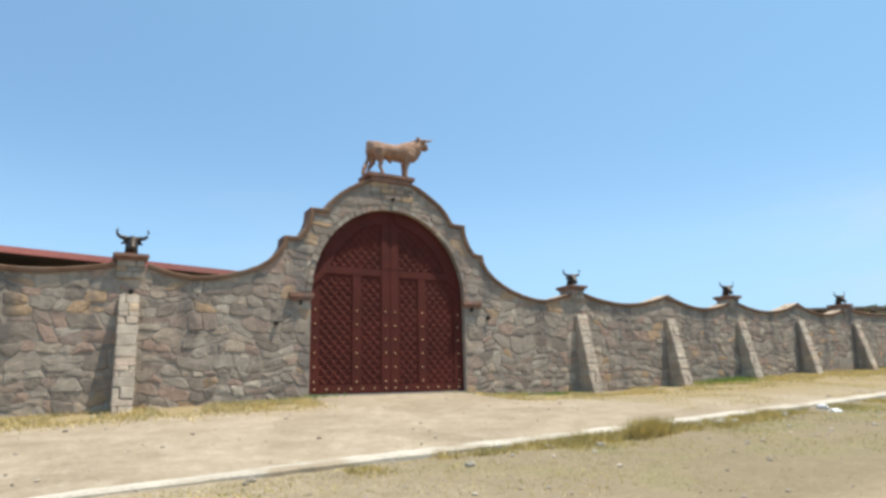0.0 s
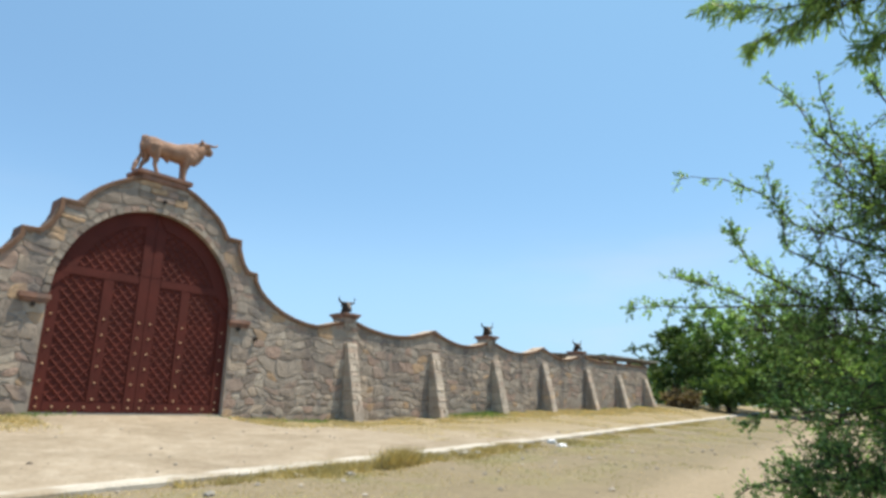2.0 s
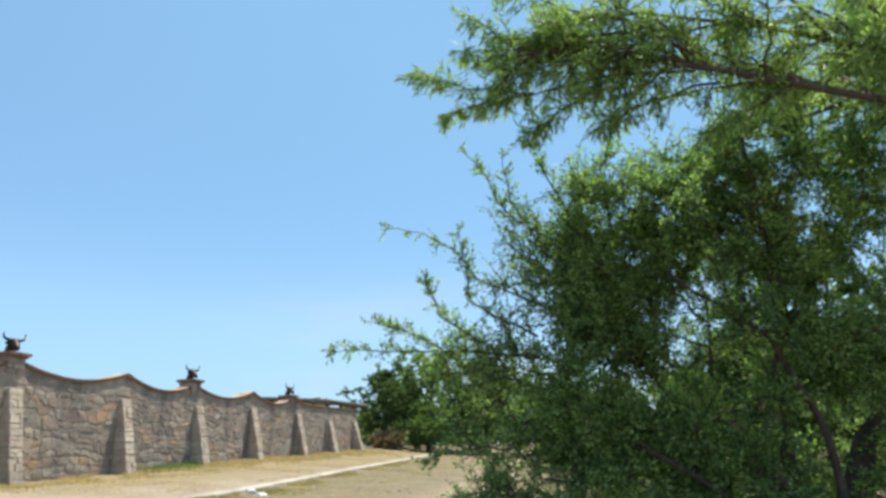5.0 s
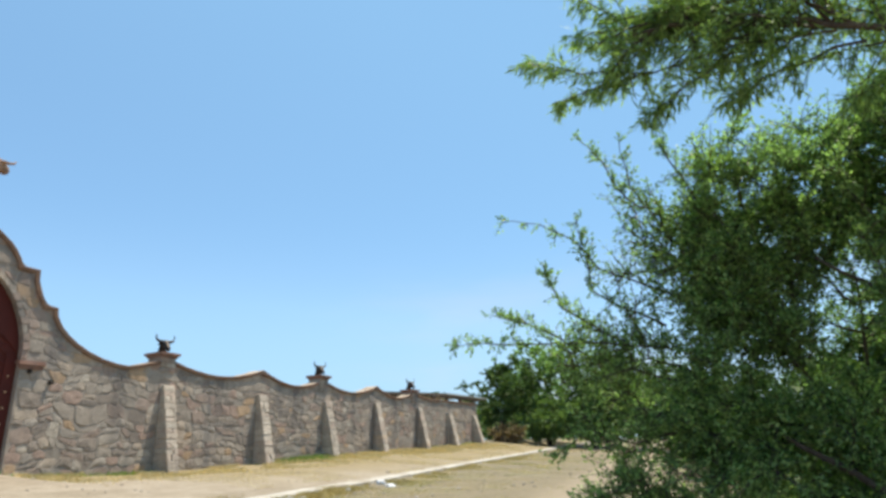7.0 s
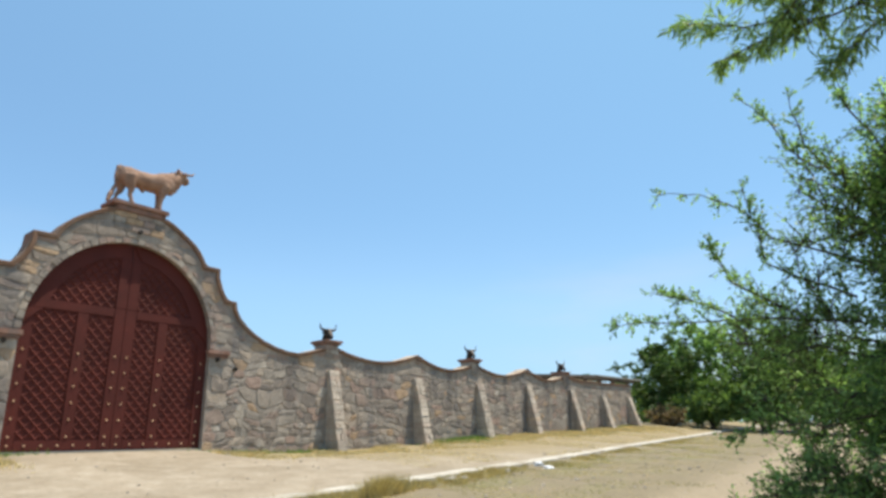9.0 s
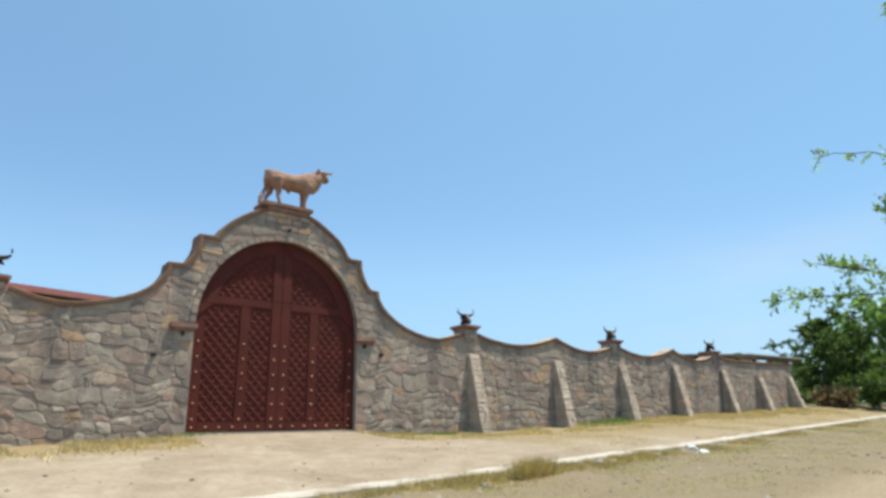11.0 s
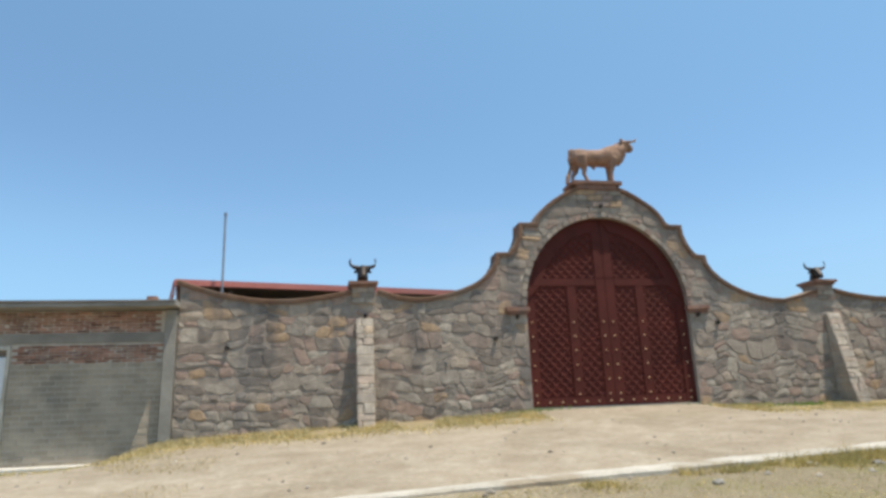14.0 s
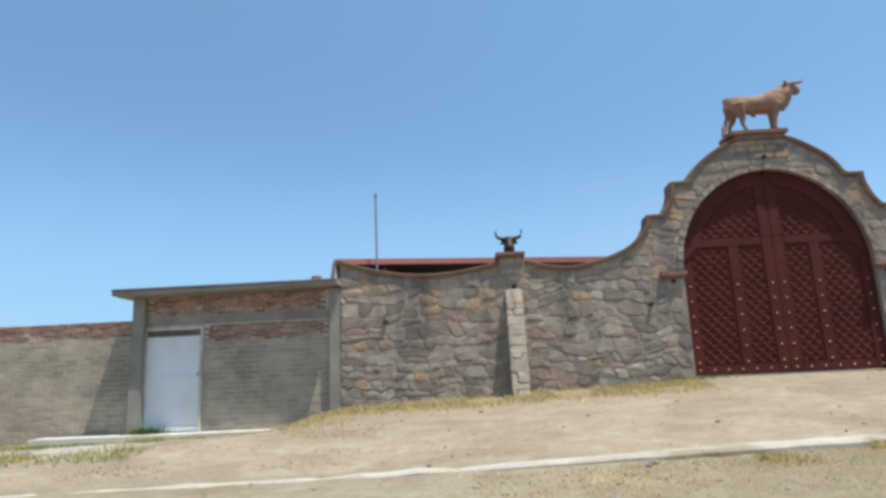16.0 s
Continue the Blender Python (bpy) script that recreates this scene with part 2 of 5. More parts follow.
def leaf_material(name, low, high, gloss=0.5, through_amount=0.3, tint=(1.4, 1.7, 0.75)):
    m, nt, bsdf, geo = start(name)
    r = geo.outputs["Random Per Island"]
    col = ramp_node(nt, r, [(0.0, low), (0.75, high), (1.0, tuple(1.35 * v for v in high))])
    col = mix_node(nt, col, ramp_node(nt, noise_node(nt, geo.outputs["Position"], 1.4, 3), [(0.3, (0.75, 0.8, 0.8)), (0.7, (1.2, 1.15, 1.0))]), 1.0, "MULTIPLY")
    nt.links.new(col, bsdf.inputs["Base Color"])
    bsdf.inputs["Roughness"].default_value = gloss
    bsdf.inputs["Specular IOR Level"].default_value = 0.3
    tr = nt.nodes.new("ShaderNodeBsdfTranslucent")
    nt.links.new(mix_node(nt, col, tint, 1.0, "MULTIPLY"), tr.inputs[0])
    ms = nt.nodes.new("ShaderNodeMixShader")
    ms.inputs[0].default_value = through_amount
    nt.links.new(bsdf.outputs[0], ms.inputs[1])
    nt.links.new(tr.outputs[0], ms.inputs[2])
    nt.links.new(ms.outputs[0], nt.nodes["Material Output"].inputs[0])
    return m


LEAF = leaf_material("leaf", (0.076, 0.132, 0.047), (0.285, 0.405, 0.168), 0.45, 0.52, (1.18, 1.42, 0.78))
LEAF_FINE = leaf_material("leaf_feathery", (0.115, 0.185, 0.062), (0.285, 0.39, 0.145), 0.5, 0.45, (1.3, 1.5, 0.8))
LEAF_MID = leaf_material("leaf_mid", (0.06, 0.105, 0.036), (0.16, 0.24, 0.08), 0.55, 0.35, (1.3, 1.5, 0.75))
LEAF_DARK = leaf_material("leaf_dark", (0.04, 0.07, 0.025), (0.1, 0.155, 0.045), 0.6, 0.25)
STRAW = leaf_material("dry_grass", (0.34, 0.28, 0.155), (0.56, 0.475, 0.3), 0.8, 0.3, (1.5, 1.4, 0.8))
TUFT = leaf_material("tuft_grass", (0.215, 0.178, 0.08), (0.45, 0.375, 0.2), 0.8, 0.3, (1.5, 1.4, 0.8))
DRY_SHRUB = leaf_material("dry_shrub", (0.12, 0.085, 0.05), (0.25, 0.185, 0.12), 0.8, 0.15)
WEED = leaf_material("weed", (0.205, 0.184, 0.082), (0.369, 0.324, 0.164), 0.8, 0.3)
GREEN_GRASS = leaf_material("green_grass", (0.081, 0.144, 0.032), (0.180, 0.261, 0.072), 0.7, 0.35)

# ---------------------------------------------------------------- mesh helpers


def mesh_object(name, bm, material, parent=None, label="", smooth=False):
    me = bpy.data.meshes.new(name)
    bm.normal_update()
    bm.to_mesh(me)
    bm.free()
    me.materials.append(material)
    if smooth:
        me.polygons.foreach_set("use_smooth", [True] * len(me.polygons))
    ob = new(name, me)
    ob.parent = parent
    if label:
        ob["label"] = label
    return ob


def part(name, bm, material, parent, label="", smooth=False):
    return mesh_object(name, bm, material, parent, label, smooth)


def thing(name, label, category, group="", at=(0, 0, 0)):
    ob = new(name)
    ob.location = at
    ob.empty_display_size = 0.2
    return tagged(ob, label, category, group)


def from_lists(name, verts, faces, material, parent=None, smooth=False):
    me = bpy.data.meshes.new(name)
    me.from_pydata(verts, [], faces)
    me.materials.append(material)
    if smooth:
        me.polygons.foreach_set("use_smooth", [True] * len(me.polygons))
    ob = new(name, me)
    ob.parent = parent
    return ob


def add_box(bm, x0, x1, y0, y1, z0, z1, bevel=0.0, jitter=0.0, rng=random):
    vs = [bm.verts.new((x + rng.uniform(-jitter, jitter), y + rng.uniform(-jitter, jitter), z + rng.uniform(-jitter, jitter)))
          for x in (x0, x1) for y in (y0, y1) for z in (z0, z1)]
    fs = [bm.faces.new([vs[i] for i in q]) for q in ((0, 1, 3, 2), (4, 6, 7, 5), (0, 4, 5, 1), (2, 3, 7, 6), (0, 2, 6, 4), (1, 5, 7, 3))]
    if bevel:
        es = {e for f in fs for e in f.edges}
        bmesh.ops.bevel(bm, geom=list(es), offset=bevel, segments=2, affect="EDGES")


def box(x0, x1, y0, y1, z0, z1, bevel=0.0, jitter=0.0):
    bm = bmesh.new()
    add_box(bm, x0, x1, y0, y1, z0, z1, bevel, jitter)
    return bm


def prism(outline, y0, y1):
    """A solid between y0 and y1 from an outline of (x, z), counter-clockwise as seen from the street."""
    bm = bmesh.new()
    a = [bm.verts.new((x, y0, z)) for x, z in outline]
    b = [bm.verts.new((x, y1, z)) for x, z in outline]
    bm.faces.new(a)
    bm.faces.new(b[::-1])
    n = len(a)
    for i in range(n):
        bm.faces.new((a[i], b[i], b[(i + 1) % n], a[(i + 1) % n]))
    bmesh.ops.recalc_face_normals(bm, faces=bm.faces[:])
    return bm


def tube_into(verts, faces, pts, radii, sides=6):
    base = len(verts)
    n = len(pts)
    for i, p in enumerate(pts):
        d = (pts[min(i + 1, n - 1)] - pts[max(i - 1, 0)])
        d = d.normalized() if d.length > 1e-6 else Vector((0, 0, 1))
        u = d.cross(Vector((0.31, 0.17, 0.93)))
        u = u.normalized() if u.length > 1e-3 else Vector((1, 0, 0))
        w = d.cross(u)
        for k in range(sides):
            a = 2 * math.pi * k / sides
            verts.append(p + (u * math.cos(a) + w * math.sin(a)) * radii[i])
    for i in range(n - 1):
        for k in range(sides):
            a, b = base + i * sides + k, base + i * sides + (k + 1) % sides
            faces.append((a, b, b + sides, a + sides))
    faces.append(tuple(base + k for k in range(sides))[::-1])
    faces.append(tuple(base + (n - 1) * sides + k for k in range(sides)))


def lerp(a, b, t):
    return a + (b - a) * t


def table(xs, ys, x):
    return float(np.interp(x, xs, ys))


def smooth01(t):
    t = min(1.0, max(0.0, t))
    return t * t * (3 - 2 * t)


# ---------------------------------------------------------------- ground


def wall_foot(x):
    """Height of the ground along the foot of the wall."""
    return table((-60, -18, -13, -11.3, -10.5, -10.1, -5, -2.6, -2, 2, 2.6, 6, 10, 13.5, 17, 21, 24, 27.5, 40, 90), (-1.9, -0.9, -0.83, -0.77, -0.5, -0.38, -0.16, -0.1, -0.02, -0.02, -0.12, -0.15, 0.0, 0.17, 0.3, 0.4, 0.55, 0.68, 0.95, 1.6), x)


def kerb_y(x):
    return table((-60, -13, -9, -6, -4, 2, 4.3, 8.3, 11, 16, 21, 34, 60), (-7.3, -7.3, -7.28, -7.2, -7.03, -6.62, -6.35, -6.0, -5.7, -5.1, -4.6, -3.3, -1.2), x)


def ground_z(x, y):
    s = smooth01(-y / 4.5)
    z = lerp(wall_foot(x), 0.02 * x if x > -30 else -0.6, s)
    if y > 0:
        return z + 0.03 * min(y, 6)
    ky = kerb_y(x)
    upper = z + 0.1 * max(y, ky)
    if y > ky:
        return upper
    drop = (0.008 + 0.018 * smooth01((x + 7.5) / 5)) * smooth01((ky - y) / 0.12)
    low = upper - drop + 0.065 * (max(y, -18) - ky)
    bump = 0.02 * math.sin(1.7 * x + 0.6 * y) * math.sin(1.1 * y) * smooth01((ky - y) / 1.5)
    return low + bump


def axis(stops):
    out = []
    for (a, b, step) in stops:
        n = max(1, round((b - a) / step))
        out += [a + (b - a) * i / n for i in range(n)]
    return out + [stops[-1][1]]


gx = axis([(-1500, -200, 260), (-200, -60, 20), (-60, -20, 2), (-20, 30, 0.25), (30, 60, 1.0), (60, 200, 20), (200, 1500, 260)])
gu = [0.0, 0.02, 0.05, 0.09, 0.13, 0.2, 0.35, 0.6, 1.0] + axis([(1.5, 12, 0.5), (12, 30, 3), (30, 200, 34), (200, 1500, 260)])
rows = []
for f in [1500, 400, 120, 40, 15, 6, 2, 0.8, 0.0]:
    rows.append(("back", f))
for f in np.linspace(0.04, 1.0, 34):
    rows.append(("apron", float(f)))
for f in gu[1:]:
    rows.append(("road", f))
gverts, gfaces = [], []
for kind, f in rows:
    for x in gx:
        ky = kerb_y(x)
        y = f if kind == "back" else (ky * f if kind == "apron" else ky - f)
        z = ground_z(x, y)
        if kind != "back" or f < 1:
            z += 0.014 * noise.noise(Vector((x * 0.6, y * 0.6, 3.1))) + 0.003 * noise.noise(Vector((x * 3.3, y * 3.3, 1.1)))
        gverts.append((x, y, z))
w = len(gx)
for i in range(len(rows) - 1):
    for j in range(w - 1):
        gfaces.append((i * w + j, (i + 1) * w + j, (i + 1) * w + j + 1, i * w + j + 1))


def ground_material():
    m, nt, bsdf, geo = start("dry_ground")
    pos = geo.outputs["Position"]
    sep = nt.nodes.new("ShaderNodeSeparateXYZ")
    nt.links.new(pos, sep.inputs[0])
    x, y = sep.outputs[0], sep.outputs[1]
    big, mid, small = noise_node(nt, pos, 0.5, 5, 0.6), noise_node(nt, pos, 2.6, 6, 0.65), noise_node(nt, pos, 24, 5, 0.75)
    col = ramp_node(nt, mid, [(0.24, (0.27, 0.216, 0.154)), (0.5, (0.318, 0.264, 0.196)), (0.78, (0.39, 0.336, 0.266))])
    mp = nt.nodes.new("ShaderNodeMapping")
    mp.inputs["Scale"].default_value = (0.8, 1.0, 1.0)
    nt.links.new(pos, mp.inputs["Vector"])
    streak = noise_node(nt, mp.outputs[0], 0.8, 7, 0.6, 0.6)
    col = mix_node(nt, col, ramp_node(nt, streak, [(0.35, (0.8, 0.775, 0.73)), (0.65, (1.12, 1.12, 1.13))]), 0.9, "MULTIPLY")
    # dry grass: along the wall, and in patches below the kerb
    wob = math_node(nt, "ADD", y, math_node(nt, "MULTIPLY", math_node(nt, "SUBTRACT", big, 0.5), 2.6))
    near_wall = fit_range(nt, wob, -2.4, -0.8)
    right = fit_range(nt, x, 2.6, 7.0)
    wide = math_node(nt, "MULTIPLY", right, fit_range(nt, wob, -6.2, -3.0))
    away = fit_range(nt, math_node(nt, "ABSOLUTE", x), 2.1, 3.2)
    strip = math_node(nt, "MULTIPLY", math_node(nt, "MAXIMUM", near_wall, wide), away)
    strip = math_node(nt, "MULTIPLY", strip, fit_range(nt, mid, 0.2, 0.5))
    straw = ramp_node(nt, small, [(0.3, (0.215, 0.162, 0.076)), (0.7, (0.315, 0.246, 0.126))])
    col = mix_node(nt, col, straw, math_node(nt, "MULTIPLY", strip, 0.85))
    # verge and track below the kerb
    k = math_node(nt, "SUBTRACT", y, math_node(nt, "MULTIPLY", math_node(nt, "MAXIMUM", x, -4.0), 0.094))
    low = math_node(nt, "MULTIPLY", fit_range(nt, k, -6.3, -6.75), math_node(nt, "ADD", 0.3, math_node(nt, "MULTIPLY", fit_range(nt, x, -7.0, 0.0), 0.7)))
    verge = mix_node(nt, (0.156, 0.124, 0.072), (0.26, 0.21, 0.132), mid)
    green = math_node(nt, "MULTIPLY", fit_range(nt, noise_node(nt, pos, 0.9, 5, 0.6), 0.5, 0.63), fit_range(nt, k, -10.6, -9.2))
    verge = mix_node(nt, verge, ramp_node(nt, small, [(0.3, (0.128, 0.122, 0.05)), (0.7, (0.26, 0.226, 0.112))]), math_node(nt, "MULTIPLY", green, 0.6))
    col = mix_node(nt, col, verge, low)
    col = mix_node(nt, col, (0.33, 0.262, 0.18), math_node(nt, "MULTIPLY", fit_range(nt, math_node(nt, "ABSOLUTE", math_node(nt, "ADD", k, 12.0)), 1.5, 0.7), 0.6))
    grit = noise_node(nt, pos, 9.0, 6, 0.7)
    col = mix_node(nt, col, ramp_node(nt, grit, [(0.3, (0.74, 0.72, 0.67)), (0.62, (1.06, 1.06, 1.06))]), 0.75, "MULTIPLY")
    col = mix_node(nt, col, ramp_node(nt, small, [(0.25, (0.66, 0.65, 0.62)), (0.72, (1.2, 1.2, 1.2))]), 0.8, "MULTIPLY")
    nt.links.new(col, bsdf.inputs["Base Color"])
    bsdf.inputs["Roughness"].default_value = 0.97
    bump_into(nt, bsdf, math_node(nt, "ADD", math_node(nt, "MULTIPLY", mid, 1.6), math_node(nt, "MULTIPLY", small, 0.9)), 0.32, 0.025)
    return m


ground = from_lists("ground", gverts, gfaces, ground_material(), smooth=True)
tagged(ground, "pale dry earth with straw-coloured grass and wheel tracks", "ground", kind="structure")

# kerb: a low pale concrete strip in cast lengths
kerb = tagged(new("kerb"), "pale worn concrete kerb strip half buried in earth", "kerb", kind="structure")
kx = -13.5
while kx < 60:
    ln = random.uniform(2.2, 3.4) if kx < 25 else 8.0
    bm = bmesh.new()
    n = 14
    rings = []
    for i in range(n + 1):
        x = kx + (ln - 0.002) * i / n
        yc = kerb_y(x) + 0.1
        half = table((-13.5, -9.5, -6.5, -4.5, -2), (0.04, 0.07, 0.12, 0.19, 0.22), x) * (1 + 0.3 * noise.noise(Vector((x * 2.3, 5, 1))))
        z = ground_z(x, yc + 0.25) - table((-9, -5), (0.018, 0.0), x)
        wv = 0.07 * noise.noise(Vector((x * 1.6, 0, 0))) + 0.035 * noise.noise(Vector((x * 5.5, 3, 0)))
        lift = 0.012 * noise.noise(Vector((x * 2.7, 8, 0))) + table((-8, -5), (0.045, 0.0), x) * (noise.noise(Vector((x * 1.9, 2, 0))) - 0.12)
        rings.append([bm.verts.new(p) for p in ((x, yc - half + wv, z - 0.3), (x, yc - half + wv, z - 0.015 + lift), (x, yc - half + 0.03 + wv, z + 0.012 + lift), (x, yc + half - 0.03 - wv, z + 0.014 + lift), (x, yc + half - 0.7 * wv, z - 0.01), (x, yc + half, z - 0.3))])
    for a, b in zip(rings, rings[1:]):
        for i in range(5):
            bm.faces.new((a[i], a[i + 1], b[i + 1], b[i]))
    bm.faces.new(rings[0][::-1])
    bm.faces.new(rings[-1])
    bmesh.ops.recalc_face_normals(bm, faces=bm.faces[:])
    part("kerb_length", bm, KERB, kerb)
    kx += ln

# ---------------------------------------------------------------- stone wall with the gate arch
ARCH_W, ARCH_SPRING, ARCH_RISE = 2.13, 2.42, 2.27
HALF_GABLE = [(0.5, 5.425), (0.62, 5.4), (0.78, 5.34), (1.0, 5.22), (1.22, 5.08), (1.45, 4.92), (1.6, 4.77), (1.72, 4.6), (1.78, 4.45), (2.2, 4.44), (2.215, 4.2), (2.27, 4.02), (2.37, 3.83), (2.48, 3.67),
              (2.76, 3.65), (2.79, 3.45), (2.93, 3.24), (3.14, 3.05), (3.4, 2.88), (3.7, 2.74), (4.1, 2.61), (4.5, 2.54), (4.85, 2.51), (5.2, 2.58), (5.55, 2.68), (5.85, 2.76)]

HALF_GABLE = [(x, z * 1.012) for x, z in HALF_GABLE]


def swag(x0, z0, x1, z1, sag, n=9):
    return [(lerp(x0, x1, i / n), lerp(z0, z1, i / n) - sag * math.sin(math.pi * i / n) ** 0.9) for i in range(n + 1)]


LEFT_GABLE = [(-x, z) for x, z in HALF_GABLE[:13]] + [(-2.5, 3.74), (-2.83, 3.73), (-2.85, 3.52), (-2.98, 3.31), (-3.18, 3.12), (-3.42, 2.96), (-3.7, 2.84), (-4.1, 2.72), (-4.5, 2.645), (-4.8, 2.625), (-5.2, 2.68), (-5.7, 2.83)]
top_line = swag(-10.1, 3.07, -6.34, 2.83, 0.33, 12) + LEFT_GABLE[::-1] + HALF_GABLE
PIERS = (-6.04, 6.12, 13.35, 20.45)
PEAKS = ((6.4, 2.81), (10.0, 2.95), (13.05, 2.82), (13.65, 2.82), (17.1, 2.99), (20.15, 2.86), (20.75, 2.86))
for (xa, za), (xb, zb) in zip(PEAKS, PEAKS[1:]):
    if xb - xa > 1:
        top_line += swag(xa, za, xb, zb, 0.3)
top_line += [(20.8, 2.86), (21.9, 2.76), (23.5, 2.78), (27.9, 2.86)]
TX = np.array([p[0] + 1e-4 * i for i, p in enumerate(top_line)])
TZ = np.array([p[1] for p in top_line])


def wall_top(x):
    return float(np.interp(x, TX, TZ))


def arch_points(w, spring, rise, n=28):
    return [(w * math.cos(math.pi * i / n), spring + rise * math.sin(math.pi * i / n)) for i in range(n + 1)]


stone_wall = tagged(new("wall_street"), "rough field-stone boundary wall with scalloped clay coping and gate arch", "stone wall", kind="structure")
X0, X1 = -10.05, 27.9
outline = [(X0, -1.3), (-ARCH_W, -1.3)] + [(-ARCH_W, -0.6)] + arch_points(ARCH_W, ARCH_SPRING, ARCH_RISE)[::-1] + [(ARCH_W, -1.3), (X1, -1.3)]
outline += [(x, z - 0.05) for x, z in reversed(top_line) if X0 < x <= X1] + [(X0, 2.98)]
part("wall_core", prism(outline, 0.0, 0.42), MORTAR, stone_wall)

# coping in spans
spans, cur = [], [top_line[0]]
for a, b in zip(top_line, top_line[1:]):
    if (b[0] - a[0] > 0.5 and any(a[0] < p < b[0] for p in PIERS)) or (a[0] < 0 < b[0]):
        spans.append(cur)
        cur = [b]
    else:
        cur.append(b)
spans.append(cur)
for sp in spans:
    bm = bmesh.new()
    rings = []
    for i, (x, z) in enumerate(sp):
        a, b = Vector(sp[max(i - 1, 0)]), Vector(sp[min(i + 1, len(sp) - 1)])
        p = Vector((x, z))
        d1 = (p - a).normalized() if i else (b - p).normalized()
        d2 = (b - p).normalized() if i < len(sp) - 1 else d1
        n = Vector((-(d1 + d2).y, (d1 + d2).x)).normalized()
        k = 0.1 / max(0.55, n.dot(Vector((-d1.y, d1.x))))
        jig = 0.012 * noise.noise(Vector((x * 3, z * 3, 0)))
        q = p - n * k
        f = p - n * 0.012
        yb = -0.075 + jig
        rings.append([bm.verts.new(v) for v in ((q.x, yb + 0.012, q.y), (f.x, yb, f.y - 0.01), (p.x, yb + 0.012, p.y + jig), (p.x, 0.48, p.y + jig), (f.x, 0.51, f.y), (q.x, 0.5, q.y))])
    for a, b in zip(rings, rings[1:]):
        for i in range(6):
            bm.faces.new((a[i], a[(i + 1) % 6], b[(i + 1) % 6], b[i]))
    bm.faces.new(rings[0])
    bm.faces.new(rings[-1][::-1])
    bmesh.ops.recalc_face_normals(bm, faces=bm.faces[:])
    part("coping", bm, COPING, stone_wall, "brown clay coping, sunlit tan painted on top")

# arch ring of thin pale stones
ring_n = 38
for i in range(ring_n):
    a0, a1 = math.pi * (i + 0.05) / ring_n, math.pi * (i + 0.95) / ring_n
    dep = random.uniform(0.07, 0.15)
    pr = random.uniform(0.015, 0.05)
    quad = []
    for a, g in ((a0, 0), (a1, 0), (a1, dep), (a0, dep)):
        quad.append(((ARCH_W - 0.012 + g) * math.cos(a), ARCH_SPRING + (ARCH_RISE - 0.012 + g) * math.sin(a)))
    part("arch_stone", prism(quad, -pr, 0.1), STONE, stone_wall)

# field stones: rough courses that wander, each stone with a worn edge and a proud face
rng = random.Random(11)


def in_arch(x, z, g=0.13):
    if abs(x) > ARCH_W + (g if z > ARCH_SPRING else 0.0):
        return False
    if z < ARCH_SPRING:
        return abs(x) < ARCH_W
    return (x / (ARCH_W + g)) ** 2 + ((z - ARCH_SPRING) / (ARCH_RISE + g)) ** 2 < 1


def wander(u, v):
    """Bends the courses so that no joint runs straight for long."""
    a, b = Vector((u * 0.95, v * 1.15, 2.3)), Vector((u * 1.15, v * 0.95, 8.9))
    fine = Vector((u * 3.4, v * 3.4, 5.1))
    return u + 0.2 * noise.noise(a) + 0.055 * noise.noise(fine), v + 0.2 * noise.noise(b) + 0.055 * noise.noise(fine + Vector((9, 0, 0)))


def course_line(k, v, u):
    return v + 0.075 * noise.noise(Vector((u * 2.1, k * 3.7, 0.4)))


def keep_in(x, z):
    z = min(z, wall_top(x) - 0.075)
    x = min(max(x, X0), X1)
    if in_arch(x, z):
        if z < ARCH_SPRING:
            x = math.copysign(ARCH_W, x)
        else:
            k = math.hypot(x / (ARCH_W + 0.13), (z - ARCH_SPRING) / (ARCH_RISE + 0.13))
            x, z = x / k, ARCH_SPRING + (z - ARCH_SPRING) / k
    return x, z


def area_of(pts):
    return 0.5 * abs(sum(p[0] * q[1] - q[0] * p[1] for p, q in zip(pts, pts[1:] + pts[:1])))


